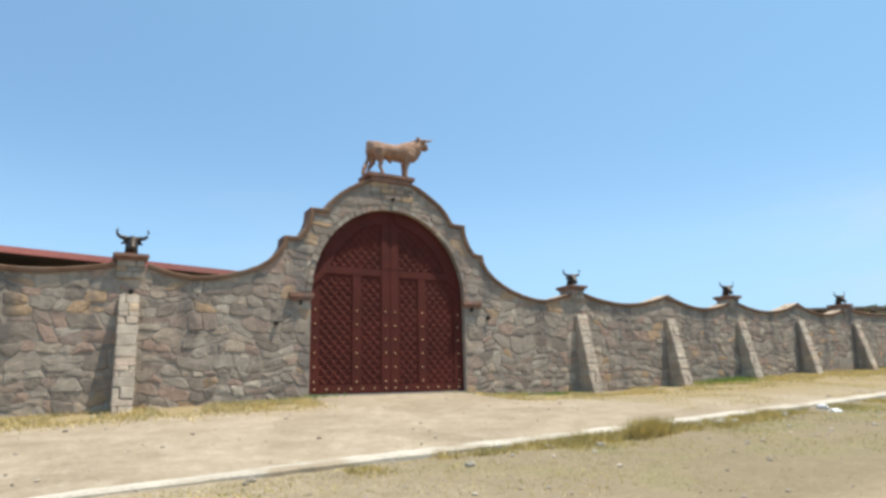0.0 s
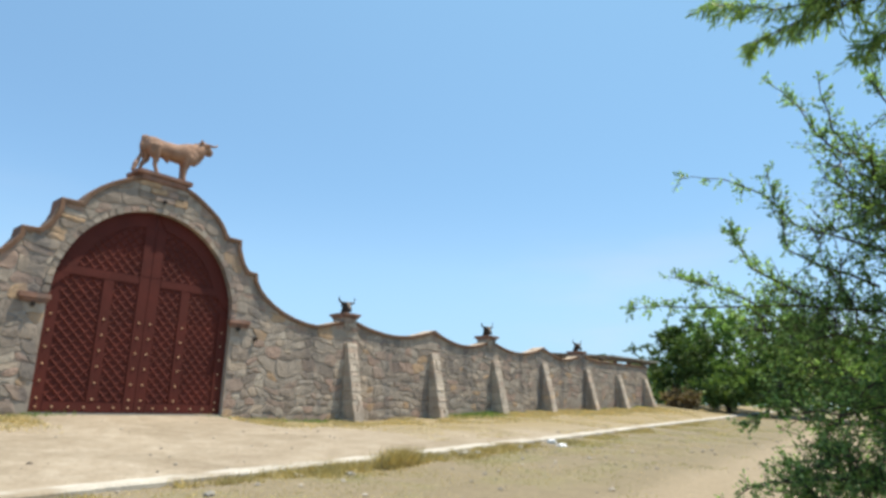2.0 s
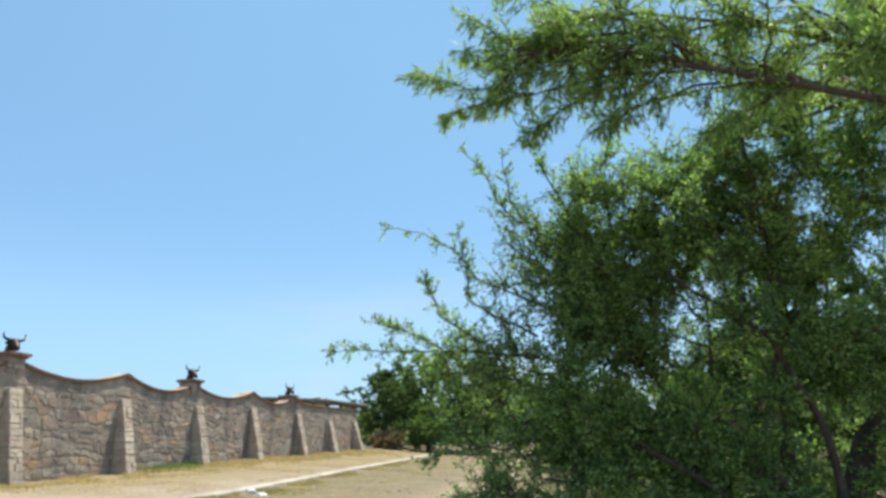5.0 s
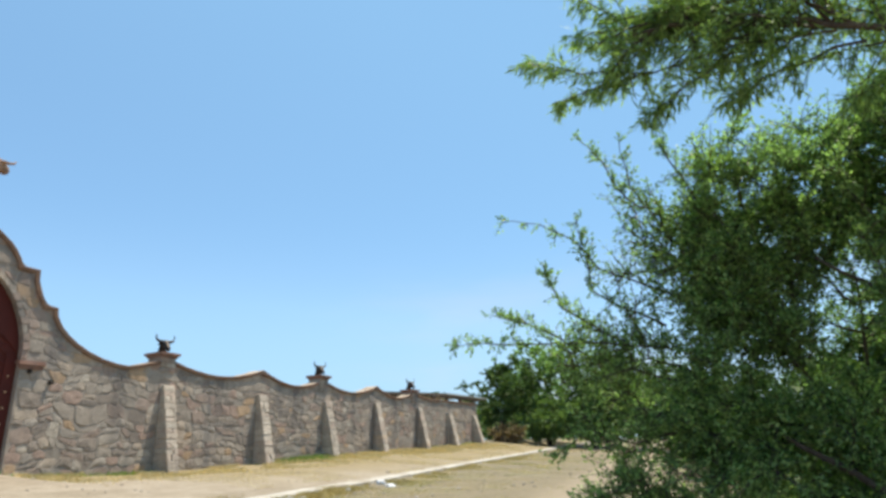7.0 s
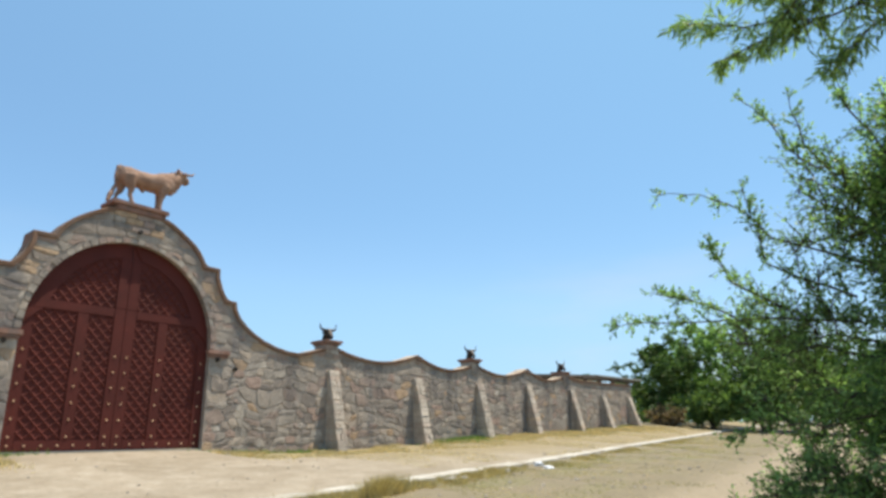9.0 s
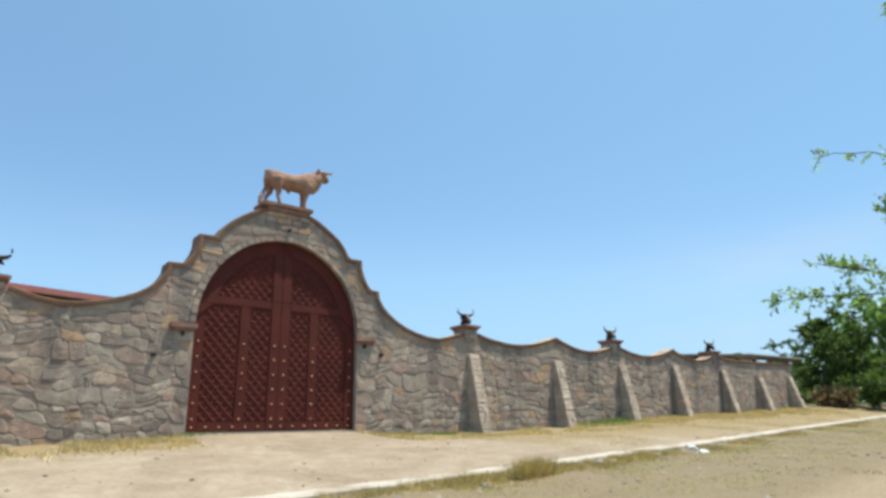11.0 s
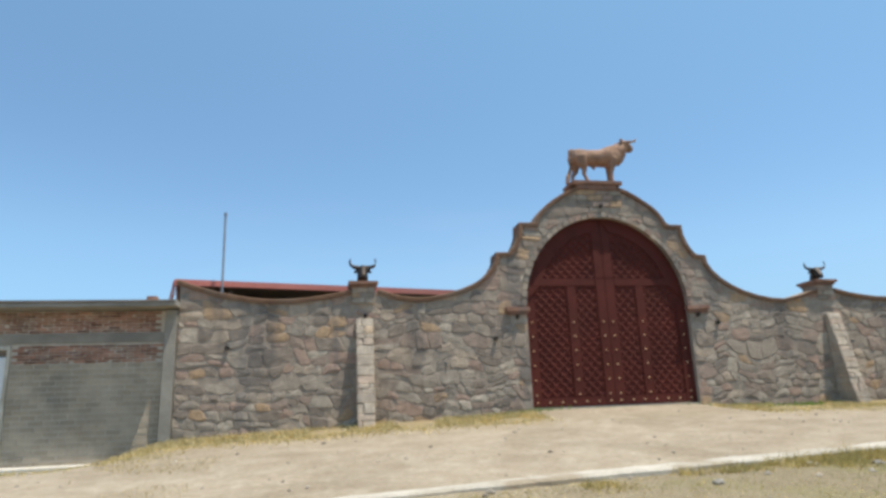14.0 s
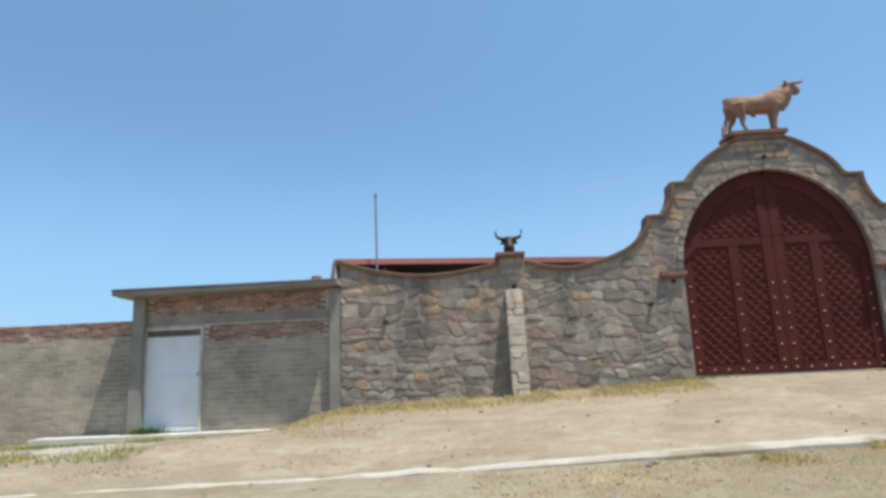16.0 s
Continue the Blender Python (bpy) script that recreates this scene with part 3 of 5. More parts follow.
def stone_lists(corners):
    """Rings of one stone: foot at the mortar, shoulder, face, and a middle."""
    outline = []
    for (px, pz), (ax, az), (bx, bz) in zip(corners[-1:] + corners[:-1], corners, corners[1:] + corners[:1]):
        chop = rng.uniform(0.12, 0.3)
        outline.append((lerp(ax, px, chop), lerp(az, pz, chop)))
        outline.append((lerp(ax, bx, chop), lerp(az, bz, chop)))
    pts = [keep_in(*wander(x + rng.uniform(-0.012, 0.012), z + rng.uniform(-0.012, 0.012))) for x, z in outline]
    if area_of(pts) < 0.006:
        return None
    cx, cz = sum(p[0] for p in pts) / len(pts), sum(p[1] for p in pts) / len(pts)
    mx, mz = wander(sum(p[0] for p in corners) / len(corners), sum(p[1] for p in corners) / len(corners))
    if in_arch(mx, mz, 0.06) or max(p[1] for p in pts) < wall_foot(cx) - 0.1:
        return None
    size = sum(math.hypot(p[0] - cx, p[1] - cz) for p in pts) / len(pts)
    proud = rng.uniform(0.005, 0.018)
    tilt = (rng.uniform(-0.045, 0.045), rng.uniform(-0.02, 0.055))
    verts, n = [], len(pts)
    for inset, dep in ((0.0, 0.003), (0.011, -0.55 * proud), (0.03, -proud)):
        k = max(0.3, 1 - inset / size)
        for x, z in pts:
            px, pz = cx + (x - cx) * k, cz + (z - cz) * k
            d = dep if dep > 0 else dep + (px - cx) * tilt[0] + (pz - cz) * tilt[1] + rng.uniform(-0.005, 0.005)
            verts.append((px, d, pz))
    verts.append((cx, -proud - rng.uniform(-0.004, 0.014), cz))
    faces = []
    for r in range(2):
        for i in range(n):
            j = (i + 1) % n
            faces.append((r * n + i, r * n + j, (r + 1) * n + j, (r + 1) * n + i))
    for i in range(n):
        faces.append((2 * n + i, 2 * n + (i + 1) % n, 3 * n))
    return (cx, cz), verts, faces


stone_jobs = []
v0, row = -0.95, 0
while v0 < 5.5:
    v1 = v0 + rng.choice((0.16, 0.2, 0.23, 0.26, 0.3, 0.34))
    u = X0 - 0.3 - rng.uniform(0, 0.3)
    lean = rng.uniform(-0.05, 0.05)
    while u < X1 + 0.3:
        wide = rng.uniform(0.55, 1.75) * (v1 - v0) + rng.uniform(0.02, 0.14)
        u1, lean1 = u + wide, rng.uniform(-0.075, 0.075)
        a = (u - lean, course_line(row, v0, u))
        b = (u1 - lean1, course_line(row, v0, u1))
        c = (u1 + lean1, course_line(row + 1, v1, u1))
        d = (u + lean, course_line(row + 1, v1, u))
        mb, mt = (0.5 * (a[0] + b[0]), course_line(row, v0, 0.5 * (u + u1))), (0.5 * (c[0] + d[0]), course_line(row + 1, v1, 0.5 * (u + u1)))
        cells = [[a, mb, b, c, mt, d]] if wide > 0.3 else [[a, b, c, d]]
        if v1 - v0 > 0.24 and rng.random() < 0.4:
            p, q = rng.uniform(0.35, 0.65), rng.uniform(0.35, 0.65)
            e, g = (lerp(a[0], d[0], p), lerp(a[1], d[1], p)), (lerp(b[0], c[0], q), lerp(b[1], c[1], q))
            cells = [[a, b, g, e], [e, g, c, d]]
        for cell in cells:
            job = stone_lists(cell)
            if job:
                stone_jobs.append(job)
        u, lean = u1, lean1
    v0 = v1
    row += 1
stone_jobs.sort(key=lambda job: abs(job[0][0] + 3.5))
NEAR_STONES, FAR_STONES = [j[1:] for j in stone_jobs[:300]], [j[1:] for j in stone_jobs[300:]]

# piers, caps and bull heads


def bull_bust_mesh():
    verts, faces = [], []
    V = Vector
    tube_into(verts, faces, [V((0, 0.1, -0.01)), V((0, 0.07, 0.1)), V((0, 0.01, 0.22)), V((0, -0.04, 0.3))], [0.13, 0.125, 0.115, 0.08], 10)
    tube_into(verts, faces, [V((0, 0.06, 0.31)), V((0, -0.06, 0.28)), V((0, -0.18, 0.18)), V((0, -0.26, 0.1)), V((0, -0.29, 0.07))], [0.075, 0.105, 0.085, 0.07, 0.05], 10)
    for s in (-1, 1):
        tube_into(verts, faces, [V((s * 0.03, -0.01, 0.325)), V((s * 0.11, -0.02, 0.335)), V((s * 0.2, -0.04, 0.34)), V((s * 0.262, -0.05, 0.375)), V((s * 0.285, -0.04, 0.45)), V((s * 0.262, -0.03, 0.53))], [0.045, 0.045, 0.04, 0.033, 0.025, 0.012], 8)
        tube_into(verts, faces, [V((s * 0.08, 0.0, 0.27)), V((s * 0.15, 0.0, 0.25)), V((s * 0.2, 0.0, 0.225))], [0.03, 0.035, 0.012], 8)
        tube_into(verts, faces, [V((s * 0.055, -0.09, 0.285)), V((s * 0.07, -0.12, 0.265))], [0.03, 0.025], 6)
    me = bpy.data.meshes.new("bull_bust")
    me.from_pydata(verts, [], faces)
    me.materials.append(BRONZE)
    return me


def fuse(ob, voxel, smooth_steps):
    r = ob.modifiers.new("fuse", "REMESH")
    r.mode, r.voxel_size, r.use_smooth_shade = "VOXEL", voxel, True
    s = ob.modifiers.new("soften", "SMOOTH")
    s.iterations, s.factor = smooth_steps, 0.5


HEAD_LABELS = "dark bronze bull head with upturned horns on a stone pier"
head_data = bull_bust_mesh()
for px in PIERS:
    wt = 2.88 if px < 0 else (2.9 if px < 10 else 2.95)
    pier = thing("wall_pier", "short stone pier with a stepped reddish cap on the wall", "pier", "piers on the wall")
    for za, zb, cut in ((2.5, 2.63, 0.05), (2.634, 2.745, -0.08), (2.749, wt, 0.1)):
        for xa, xb in ((-0.26, cut - 0.004), (cut + 0.004, 0.26)):
            part("stone", box(px + xa, px + xb, -0.04 - random.uniform(0, 0.02), 0.47, za, zb, 0.012, 0.008), STONE, pier)
    part("moulding", box(px - 0.3, px + 0.3, -0.1, 0.52, wt, wt + 0.055, 0.015, 0.005), CAPSTONE, pier)
    part("cap", box(px - 0.345, px + 0.345, -0.16, 0.58, wt + 0.055, wt + 0.135, 0.02, 0.006), CAPSTONE, pier, "reddish stone cap slab")
    hd = new("bull_bust", head_data)
    hd.location = (px, 0.2, wt + 0.13)
    hd.rotation_euler[2] = radians({0: 0, 1: -12, 2: -16, 3: -14}[PIERS.index(px)])
    k = 1.0 if px < 0 else 0.9
    hd.scale = (1.08 * k, 1.08 * k, 1.16 * k)
    fuse(hd, 0.014, 3)
    tagged(hd, HEAD_LABELS, "sculpture", "bull busts on the piers")

# corbel ledges beside the arch, with a small hook below
for x0, x1 in ((-2.68, -2.08), (2.04, 2.66)):
    lg = thing("stone_ledge", "short projecting brown stone ledge beside the gate arch", "ledge", "ledges beside the gate")
    part("slab", box(x0, x1, -0.11, 0.05, 2.27, 2.38, 0.015, 0.006), CAPSTONE, lg)
    part("corbel", box(x0 + 0.05, x1 - 0.03, -0.07, 0.03, 2.2, 2.275, 0.012, 0.005), CAPSTONE, lg)
    part("hook", box(x0 + 0.26, x0 + 0.33, -0.12, 0.0, 2.1, 2.2, 0.02, 0.004), BRONZE, lg, "dark iron hook")

# rain spouts in the wall
for sx_, sz_ in ((-9.0, 1.55), (0.02, 4.98), (-6.0, 2.22), (2.86, 1.95), (-2.95, 1.65)):
    verts, faces = [], []
    tube_into(verts, faces, [Vector((sx_, -0.09, sz_ - 0.01)), Vector((sx_, 0.05, sz_))], [0.05, 0.05], 12)
    sp = from_lists("drain_spout", verts, faces, BRONZE)
    tagged(sp, "dark round drain spout set in the stone wall", "spout", "spouts in the wall")

# buttresses
BUTTRESS_X = (-6.02, 6.16, 9.95, 13.54, 17.05, 20.85, 24.1, 27.35)


def buttress(x, seed):
    r = random.Random(seed)
    foot = wall_foot(x) - 0.25
    top = 2.13 + (0.12 if x > 16 else 0.0) - (0.1 if x > 23 else 0)
    b = thing("stone_buttress", "tapering buttress of flat pale stones against the wall", "buttress", "buttresses along the wall", (x, 0, 0))
    dep = lambda z: lerp(0.66, 0.14, (z - foot) / (top - foot))
    hw = 0.175
    bm = bmesh.new()
    q = [(-hw, 0.02, foot), (-hw, -dep(foot) + 0.03, foot), (-hw, -dep(top) + 0.03, top - 0.02), (-hw, 0.02, top - 0.02)]
    a = [bm.verts.new(p) for p in q]
    c = [bm.verts.new((-p[0], p[1], p[2])) for p in q]
    bm.faces.new(a)
    bm.faces.new(c[::-1])
    for i in range(4):
        bm.faces.new((a[i], c[i], c[(i + 1) % 4], a[(i + 1) % 4]))
    bmesh.ops.recalc_face_normals(bm, faces=bm.faces[:])
    part("core", bm, MORTAR, b)
    z = foot
    while z < top - 0.02:
        h = r.uniform(0.1, 0.24)
        z1 = min(z + h, top + r.uniform(-0.01, 0.03))
        if top - z1 < 0.07:
            z1 = top + 0.01
        cuts = [-hw - 0.02, hw + 0.02] if r.random() < 0.55 else [-hw - 0.02, r.uniform(-0.1, 0.1), hw + 0.02]
        for xa, xb in zip(cuts, cuts[1:]):
            bm = bmesh.new()
            pr = r.uniform(-0.008, 0.02)
            j = lambda: r.uniform(-0.01, 0.01)
            vs = [bm.verts.new(p) for p in ((xa + 0.006 + j(), -0.012, z + 0.004), (xb - 0.006 + j(), -0.012, z + 0.004), (xb - 0.006 + j(), -dep(z) - pr + j(), z + 0.004), (xa + 0.006 + j(), -dep(z) - pr + j(), z + 0.004),
                                            (xa + 0.006 + j(), -0.012, z1 - 0.003), (xb - 0.006 + j(), -0.012, z1 - 0.003), (xb - 0.006 + j(), -dep(z1) - pr + j(), z1 - 0.003 + j()), (xa + 0.006 + j(), -dep(z1) - pr + j(), z1 - 0.003 + j()))]
            for f in ((3, 2, 1, 0), (4, 5, 6, 7), (0, 1, 5, 4), (1, 2, 6, 5), (2, 3, 7, 6), (3, 0, 4, 7)):
                bm.faces.new([vs[i] for i in f])
            bmesh.ops.recalc_face_normals(bm, faces=bm.faces[:])
            bmesh.ops.bevel(bm, geom=bm.edges[:], offset=0.012, segments=1, affect="EDGES")
            part("stone", bm, STONE_PALE, b)
        z = z1
    return b


for i, bx in enumerate(BUTTRESS_X):
    buttress(bx, 40 + i)

# ---------------------------------------------------------------- the gate
GY = 0.16
gate = thing("gate", "tall arched double gate, oxide red, lattice panels and brass studs", "gate")


def leaf_outline(s, inset=0.0):
    pts = [(0.004, 0.02), (ARCH_W, 0.02)] + [(ARCH_W * math.cos(a), ARCH_SPRING + ARCH_RISE * math.sin(a)) for a in np.linspace(0, math.pi / 2 - 0.004, 20)]
    pts = [(s * x, z) for x, z in pts]
    return pts if s > 0 else pts[::-1]


def lattice_bars(inside, x0, x1, z0, z1, y):
    """Diagonal bars both ways, cut where inside() ends."""
    bm = bmesh.new()
    step, wd = 0.165, 0.026
    for sgn, yy in ((1, y), (-1, y - 0.003)):
        c = -8.0
        while c < 8.0:
            run = []
            for i in range(140):
                x = lerp(x0, x1, i / 139)
                z = c + sgn * x * 1.05
                if z0 < z < z1 and inside(x, z):
                    run.append((x, z))
            if len(run) > 3:
                (xa, za), (xb, zb) = run[0], run[-1]
                d = Vector((xb - xa, zb - za)).normalized()
                nx, nz = -d.y * wd, d.x * wd
                vs = [(xa + nx, za + nz), (xa - nx, za - nz), (xb - nx, zb - nz), (xb + nx, zb + nz)]
                g = [bm.verts.new((p[0], yy, p[1])) for p in vs]
                ra, rb_ = bm.verts.new((xa, yy - 0.022, za)), bm.verts.new((xb, yy - 0.022, zb))
                for q in ((g[0], ra, rb_, g[3]), (g[1], g[2], rb_, ra), (g[0], g[1], ra), (g[2], g[3], rb_)):
                    bm.faces.new(q)
            c += step * 1.45
    bmesh.ops.recalc_face_normals(bm, faces=bm.faces[:])
    return bm


stud_verts, stud_faces = [], []
for ringk, (rr, dd) in enumerate(((0.024, 0.0), (0.021, -0.012), (0.012, -0.022))):
    for k in range(8):
        stud_verts.append((rr * math.cos(k * math.pi / 4), dd, rr * math.sin(k * math.pi / 4)))
stud_verts.append((0, -0.026, 0))
for r in range(2):
    for k in range(8):
        stud_faces.append((r * 8 + k, r * 8 + (k + 1) % 8, r * 8 + 8 + (k + 1) % 8, r * 8 + 8 + k))
for k in range(8):
    stud_faces.append((16 + k, 16 + (k + 1) % 8, 24))
stud_mesh = bpy.data.meshes.new("stud")
stud_mesh.from_pydata(stud_verts, [], stud_faces)
stud_mesh.materials.append(STUD)

for s in (-1, 1):
    leaf = part("gate_leaf", prism(leaf_outline(s), GY, GY + 0.05), GATE_RED, gate)
    yf = GY - 0.035

    def bar(name, xa, xb, za, zb, y0=yf):
        a, b = sorted((s * xa, s * xb))
        part(name, box(a, b, y0, GY, za, zb, 0.008), GATE_RED, leaf)
    bar("meeting_stile", 0.002, 0.25, 0.03, 3.12)
    bar("middle_stile", 0.79, 1.03, 0.24, 2.92)
    bar("outer_stile", 1.86, 2.126, 0.03, 2.5)
    bar("bottom_rail", 0.252, 1.858, 0.03, 0.238, yf + 0.003)
    bar("cross_rail", 0.252, 2.0, 2.922, 3.12, yf + 0.003)
    # curved head rail and upper centre stile follow the arch
    n = 22
    inner = [(s * (1.72 * math.cos(a)), 2.48 + 1.86 * math.sin(a)) for a in np.linspace(0.27, math.pi / 2 - 0.14, n)]
    outer = [(s * (2.125 * math.cos(a)), ARCH_SPRING + 2.26 * math.sin(a)) for a in np.linspace(0.05, math.pi / 2 - 0.006, n)]
    part("head_rail", prism(outer + inner[::-1] if s > 0 else (outer + inner[::-1])[::-1], yf + 0.006, GY), GATE_RED, leaf)
    bar("upper_stile", 0.002, 0.25, 3.123, 4.3, yf + 0.001)
    for x0, x1 in ((0.255, 0.785), (1.035, 1.855)):
        a, b = sorted((s * x0, s * x1))
        part("lattice", lattice_bars(lambda x, z: True, a, b, 0.24, 2.92, GY), GATE_RED, leaf)
    a, b = sorted((s * 0.255, s * 1.7))
    part("lattice", lattice_bars(lambda x, z: (x / 1.72) ** 2 + ((z - 2.48) / 1.86) ** 2 < 1, a, b, 3.12, 4.3, GY), GATE_RED, leaf)
    spots = [(xx, 0.3 + 0.345 * k) for xx in (1.98, 0.91, 0.13) for k in range(6)] + [(0.13 + 0.307 * k, 0.13) for k in range(7)]
    for xx, zz in spots:
        st = new("stud", stud_mesh)
        st.location = (s * xx, yf, zz)
        st.parent = leaf
sill = mesh_object("gate_sill", box(-2.13, 2.13, 0.0, 0.5, -0.3, 0.008, 0.01), CONCRETE)
tagged(sill, "worn concrete threshold under the red gate", "threshold", kind="structure")

# ---------------------------------------------------------------- plinth and bull statue
pl = thing("statue_plinth", "stepped reddish stone plinth on top of the arch", "plinth")
part("core", box(-0.6, 0.6, 0.02, 0.46, 4.95, 5.41), MORTAR, pl)
for za, zb, cuts in ((4.96, 5.12, (-0.62, -0.2, 0.28, 0.62)), (5.128, 5.27, (-0.62, -0.34, 0.08, 0.36, 0.62)), (5.278, 5.408, (-0.62, -0.1, 0.3, 0.62))):
    for xa, xb in zip(cuts, cuts[1:]):
        part("stone", box(xa + 0.004, xb - 0.004, -0.03 - random.uniform(0, 0.015), 0.1, za, zb, 0.012, 0.006), STONE, pl)
part("moulding", box(-0.6, 0.5, -0.09, 0.51, 5.41, 5.53, 0.015, 0.005), CAPSTONE, pl)
part("slab", box(-0.73, 0.64, -0.14, 0.56, 5.53, 5.64, 0.02, 0.006), CAPSTONE, pl, "reddish stone slab")


def bull_statue():
    v, f = [], []
    V = Vector
    T = lambda pts, rad, n=12: tube_into(v, f, [V(p) for p in pts], rad, n)
    T([(-0.57, 0, 6.36), (-0.52, 0, 6.35), (-0.38, 0, 6.345), (-0.1, 0, 6.335), (0.2, 0, 6.33), (0.45, 0, 6.36), (0.64, 0, 6.4), (0.78, 0, 6.42)], [0.12, 0.2, 0.235, 0.22, 0.235, 0.27, 0.255, 0.17], 16)
    T([(0.25, 0, 6.38), (0.5, 0, 6.45), (0.72, 0, 6.53), (0.88, 0, 6.62), (0.98, 0, 6.7)], [0.18, 0.23, 0.215, 0.17, 0.12], 14)
    T([(0.82, 0, 6.72), (0.93, 0, 6.74), (1.06, 0, 6.68), (1.15, 0, 6.62), (1.2, 0, 6.59)], [0.11, 0.155, 0.135, 0.105, 0.06], 12)
    T([(0.7, 0, 6.2), (0.84, 0, 6.32), (0.98, 0, 6.52)], [0.1, 0.085, 0.05], 8)
    for s in (-1, 1):
        T([(0.95, s * 0.08, 6.78), (1.0, s * 0.17, 6.77), (1.09, s * 0.22, 6.75), (1.19, s * 0.22, 6.78), (1.25, s * 0.2, 6.87)], [0.045, 0.045, 0.04, 0.034, 0.016], 8)
        T([(0.87, s * 0.1, 6.79), (0.82, s * 0.17, 6.83), (0.79, s * 0.21, 6.84)], [0.035, 0.045, 0.018], 8)
    T([(0.55, -0.12, 6.28), (0.5, -0.13, 6.08), (0.47, -0.13, 5.9), (0.46, -0.13, 5.7), (0.48, -0.13, 5.55)], [0.16, 0.105, 0.064, 0.05, 0.062], 10)
    T([(0.58, 0.12, 6.28), (0.55, 0.13, 6.08), (0.52, 0.13, 5.9), (0.51, 0.13, 5.7), (0.53, 0.13, 5.55)], [0.16, 0.105, 0.064, 0.05, 0.062], 10)
    T([(-0.36, -0.12, 6.33), (-0.33, -0.13, 6.12), (-0.27, -0.13, 5.95), (-0.3, -0.13, 5.82), (-0.25, -0.13, 5.68), (-0.2, -0.13, 5.55)], [0.19, 0.135, 0.078, 0.056, 0.05, 0.064], 10)
    T([(-0.42, 0.12, 6.33), (-0.43, 0.13, 6.12), (-0.42, 0.13, 5.95), (-0.5, 0.13, 5.82), (-0.53, 0.13, 5.68), (-0.5, 0.13, 5.55)], [0.19, 0.135, 0.078, 0.056, 0.05, 0.064], 10)
    T([(-0.5, 0, 6.55), (-0.6, 0, 6.52), (-0.63, 0, 6.3), (-0.6, 0, 6.05), (-0.64, 0, 5.88), (-0.7, -0.03, 5.72), (-0.76, -0.06, 5.5)], [0.05, 0.045, 0.035, 0.035, 0.055, 0.07, 0.05], 8)
    T([(0.02, 0, 6.13), (0.05, 0, 6.05), (0.08, 0, 6.0)], [0.08, 0.05, 0.025], 8)
    # short thick legs down to the slab
    v = [(p[0], p[1], p[2] if p[2] > 6.15 else 6.15 - (6.15 - p[2]) * 0.9) for p in v]
    ob = from_lists("bull_statue", v, f, BULL)
    ob.location = (0, 0.2, 0.045)
    fuse(ob, 0.022, 4)
    return tagged(ob, "life-size carved pinkish stone bull standing on the gate plinth", "statue")


bull_statue()

# ---------------------------------------------------------------- red-roofed shed behind the wall
shed = thing("red_roof_shed", "long shed with a red painted metal roof behind the wall", "shed")


def slab_between(p, q, depth, thick, rise):
    """A roof sheet from eaves p to q, running back by depth."""
    bm = bmesh.new()
    d = Vector((q[0] - p[0], q[1] - p[1], 0)).normalized()
    back = Vector((-d.y, d.x, 0)) * depth + Vector((0, 0, rise))
    lo = Vector((0, 0, -thick))
    c = [Vector(p), Vector(q), Vector(q) + back, Vector(p) + back]
    a = [bm.verts.new(x) for x in c]
    b = [bm.verts.new(x + lo) for x in c]
    bm.faces.new(a)
    bm.faces.new(b[::-1])
    for i in range(4):
        bm.faces.new((a[i], b[i], b[(i + 1) % 4], a[(i + 1) % 4]))
    bmesh.ops.recalc_face_normals(bm, faces=bm.faces[:])
    return bm


E0, E1 = (-10.32, 0.62, 3.21), (-1.0, 2.6, 3.18)
part("roof", slab_between(E0, E1, 7.0, 0.03, 0.55), ROOF_RED, shed)
# Added dark sheet that paints the shade below the roof.
part("roof_shade", slab_between((E0[0] + 0.05, E0[1] + 0.09, E0[2] - 0.04), (E1[0], E1[1] + 0.09, E1[2] - 0.04), 6.8, 0.02, 0.53), SHADE_AND_EDGE_DARK, shed, "added dark sheet painting the shade under the roof")
part("fascia", slab_between((E0[0], E0[1] - 0.02, E0[2] + 0.006), (E1[0], E1[1] - 0.02, E1[2] + 0.006), 0.05, 0.14, 0.0), ROOF_RED, shed, "red fascia board")
part("gable_board", slab_between((-10.36, 0.65, 3.19), (-10.32, 0.66, 3.19), 7.0, 0.36, 0.55), ROOF_RED, shed)
# Back and end walls carry the shade of the interior in their dark colour.
part("back_wall", slab_between((-11.2, 6.2, 3.5), (-2.2, 8.2, 3.5), 0.2, 4.6, 0.0), SHADE_AND_EDGE_DARK, shed)
part("end_wall", slab_between((-10.25, 1.3, 3.0), (-10.1, 1.33, 3.0), 5.5, 4.0, 0.4), SHADE_AND_EDGE_DARK, shed)
for k in range(4):
    t = (k + 0.5) / 4
    px, py = lerp(E0[0], E1[0], t), lerp(E0[1], E1[1], t) + 0.25
    part("post", box(px - 0.06, px + 0.06, py, py + 0.12, -0.6, 3.03, 0.01), WOOD, shed)
v, f = [], []
tube_into(v, f, [Vector((-9.27, 0.62, 0.0)), Vector((-9.27, 0.62, 4.8))], [0.026, 0.026], 10)
tube_into(v, f, [Vector((-9.27, 0.62, 4.76)), Vector((-9.27, 0.62, 4.83))], [0.038, 0.038], 10)
tagged(from_lists("mast", v, f, STEEL, smooth=False), "thin upright grey steel pipe mast behind the wall", "mast")

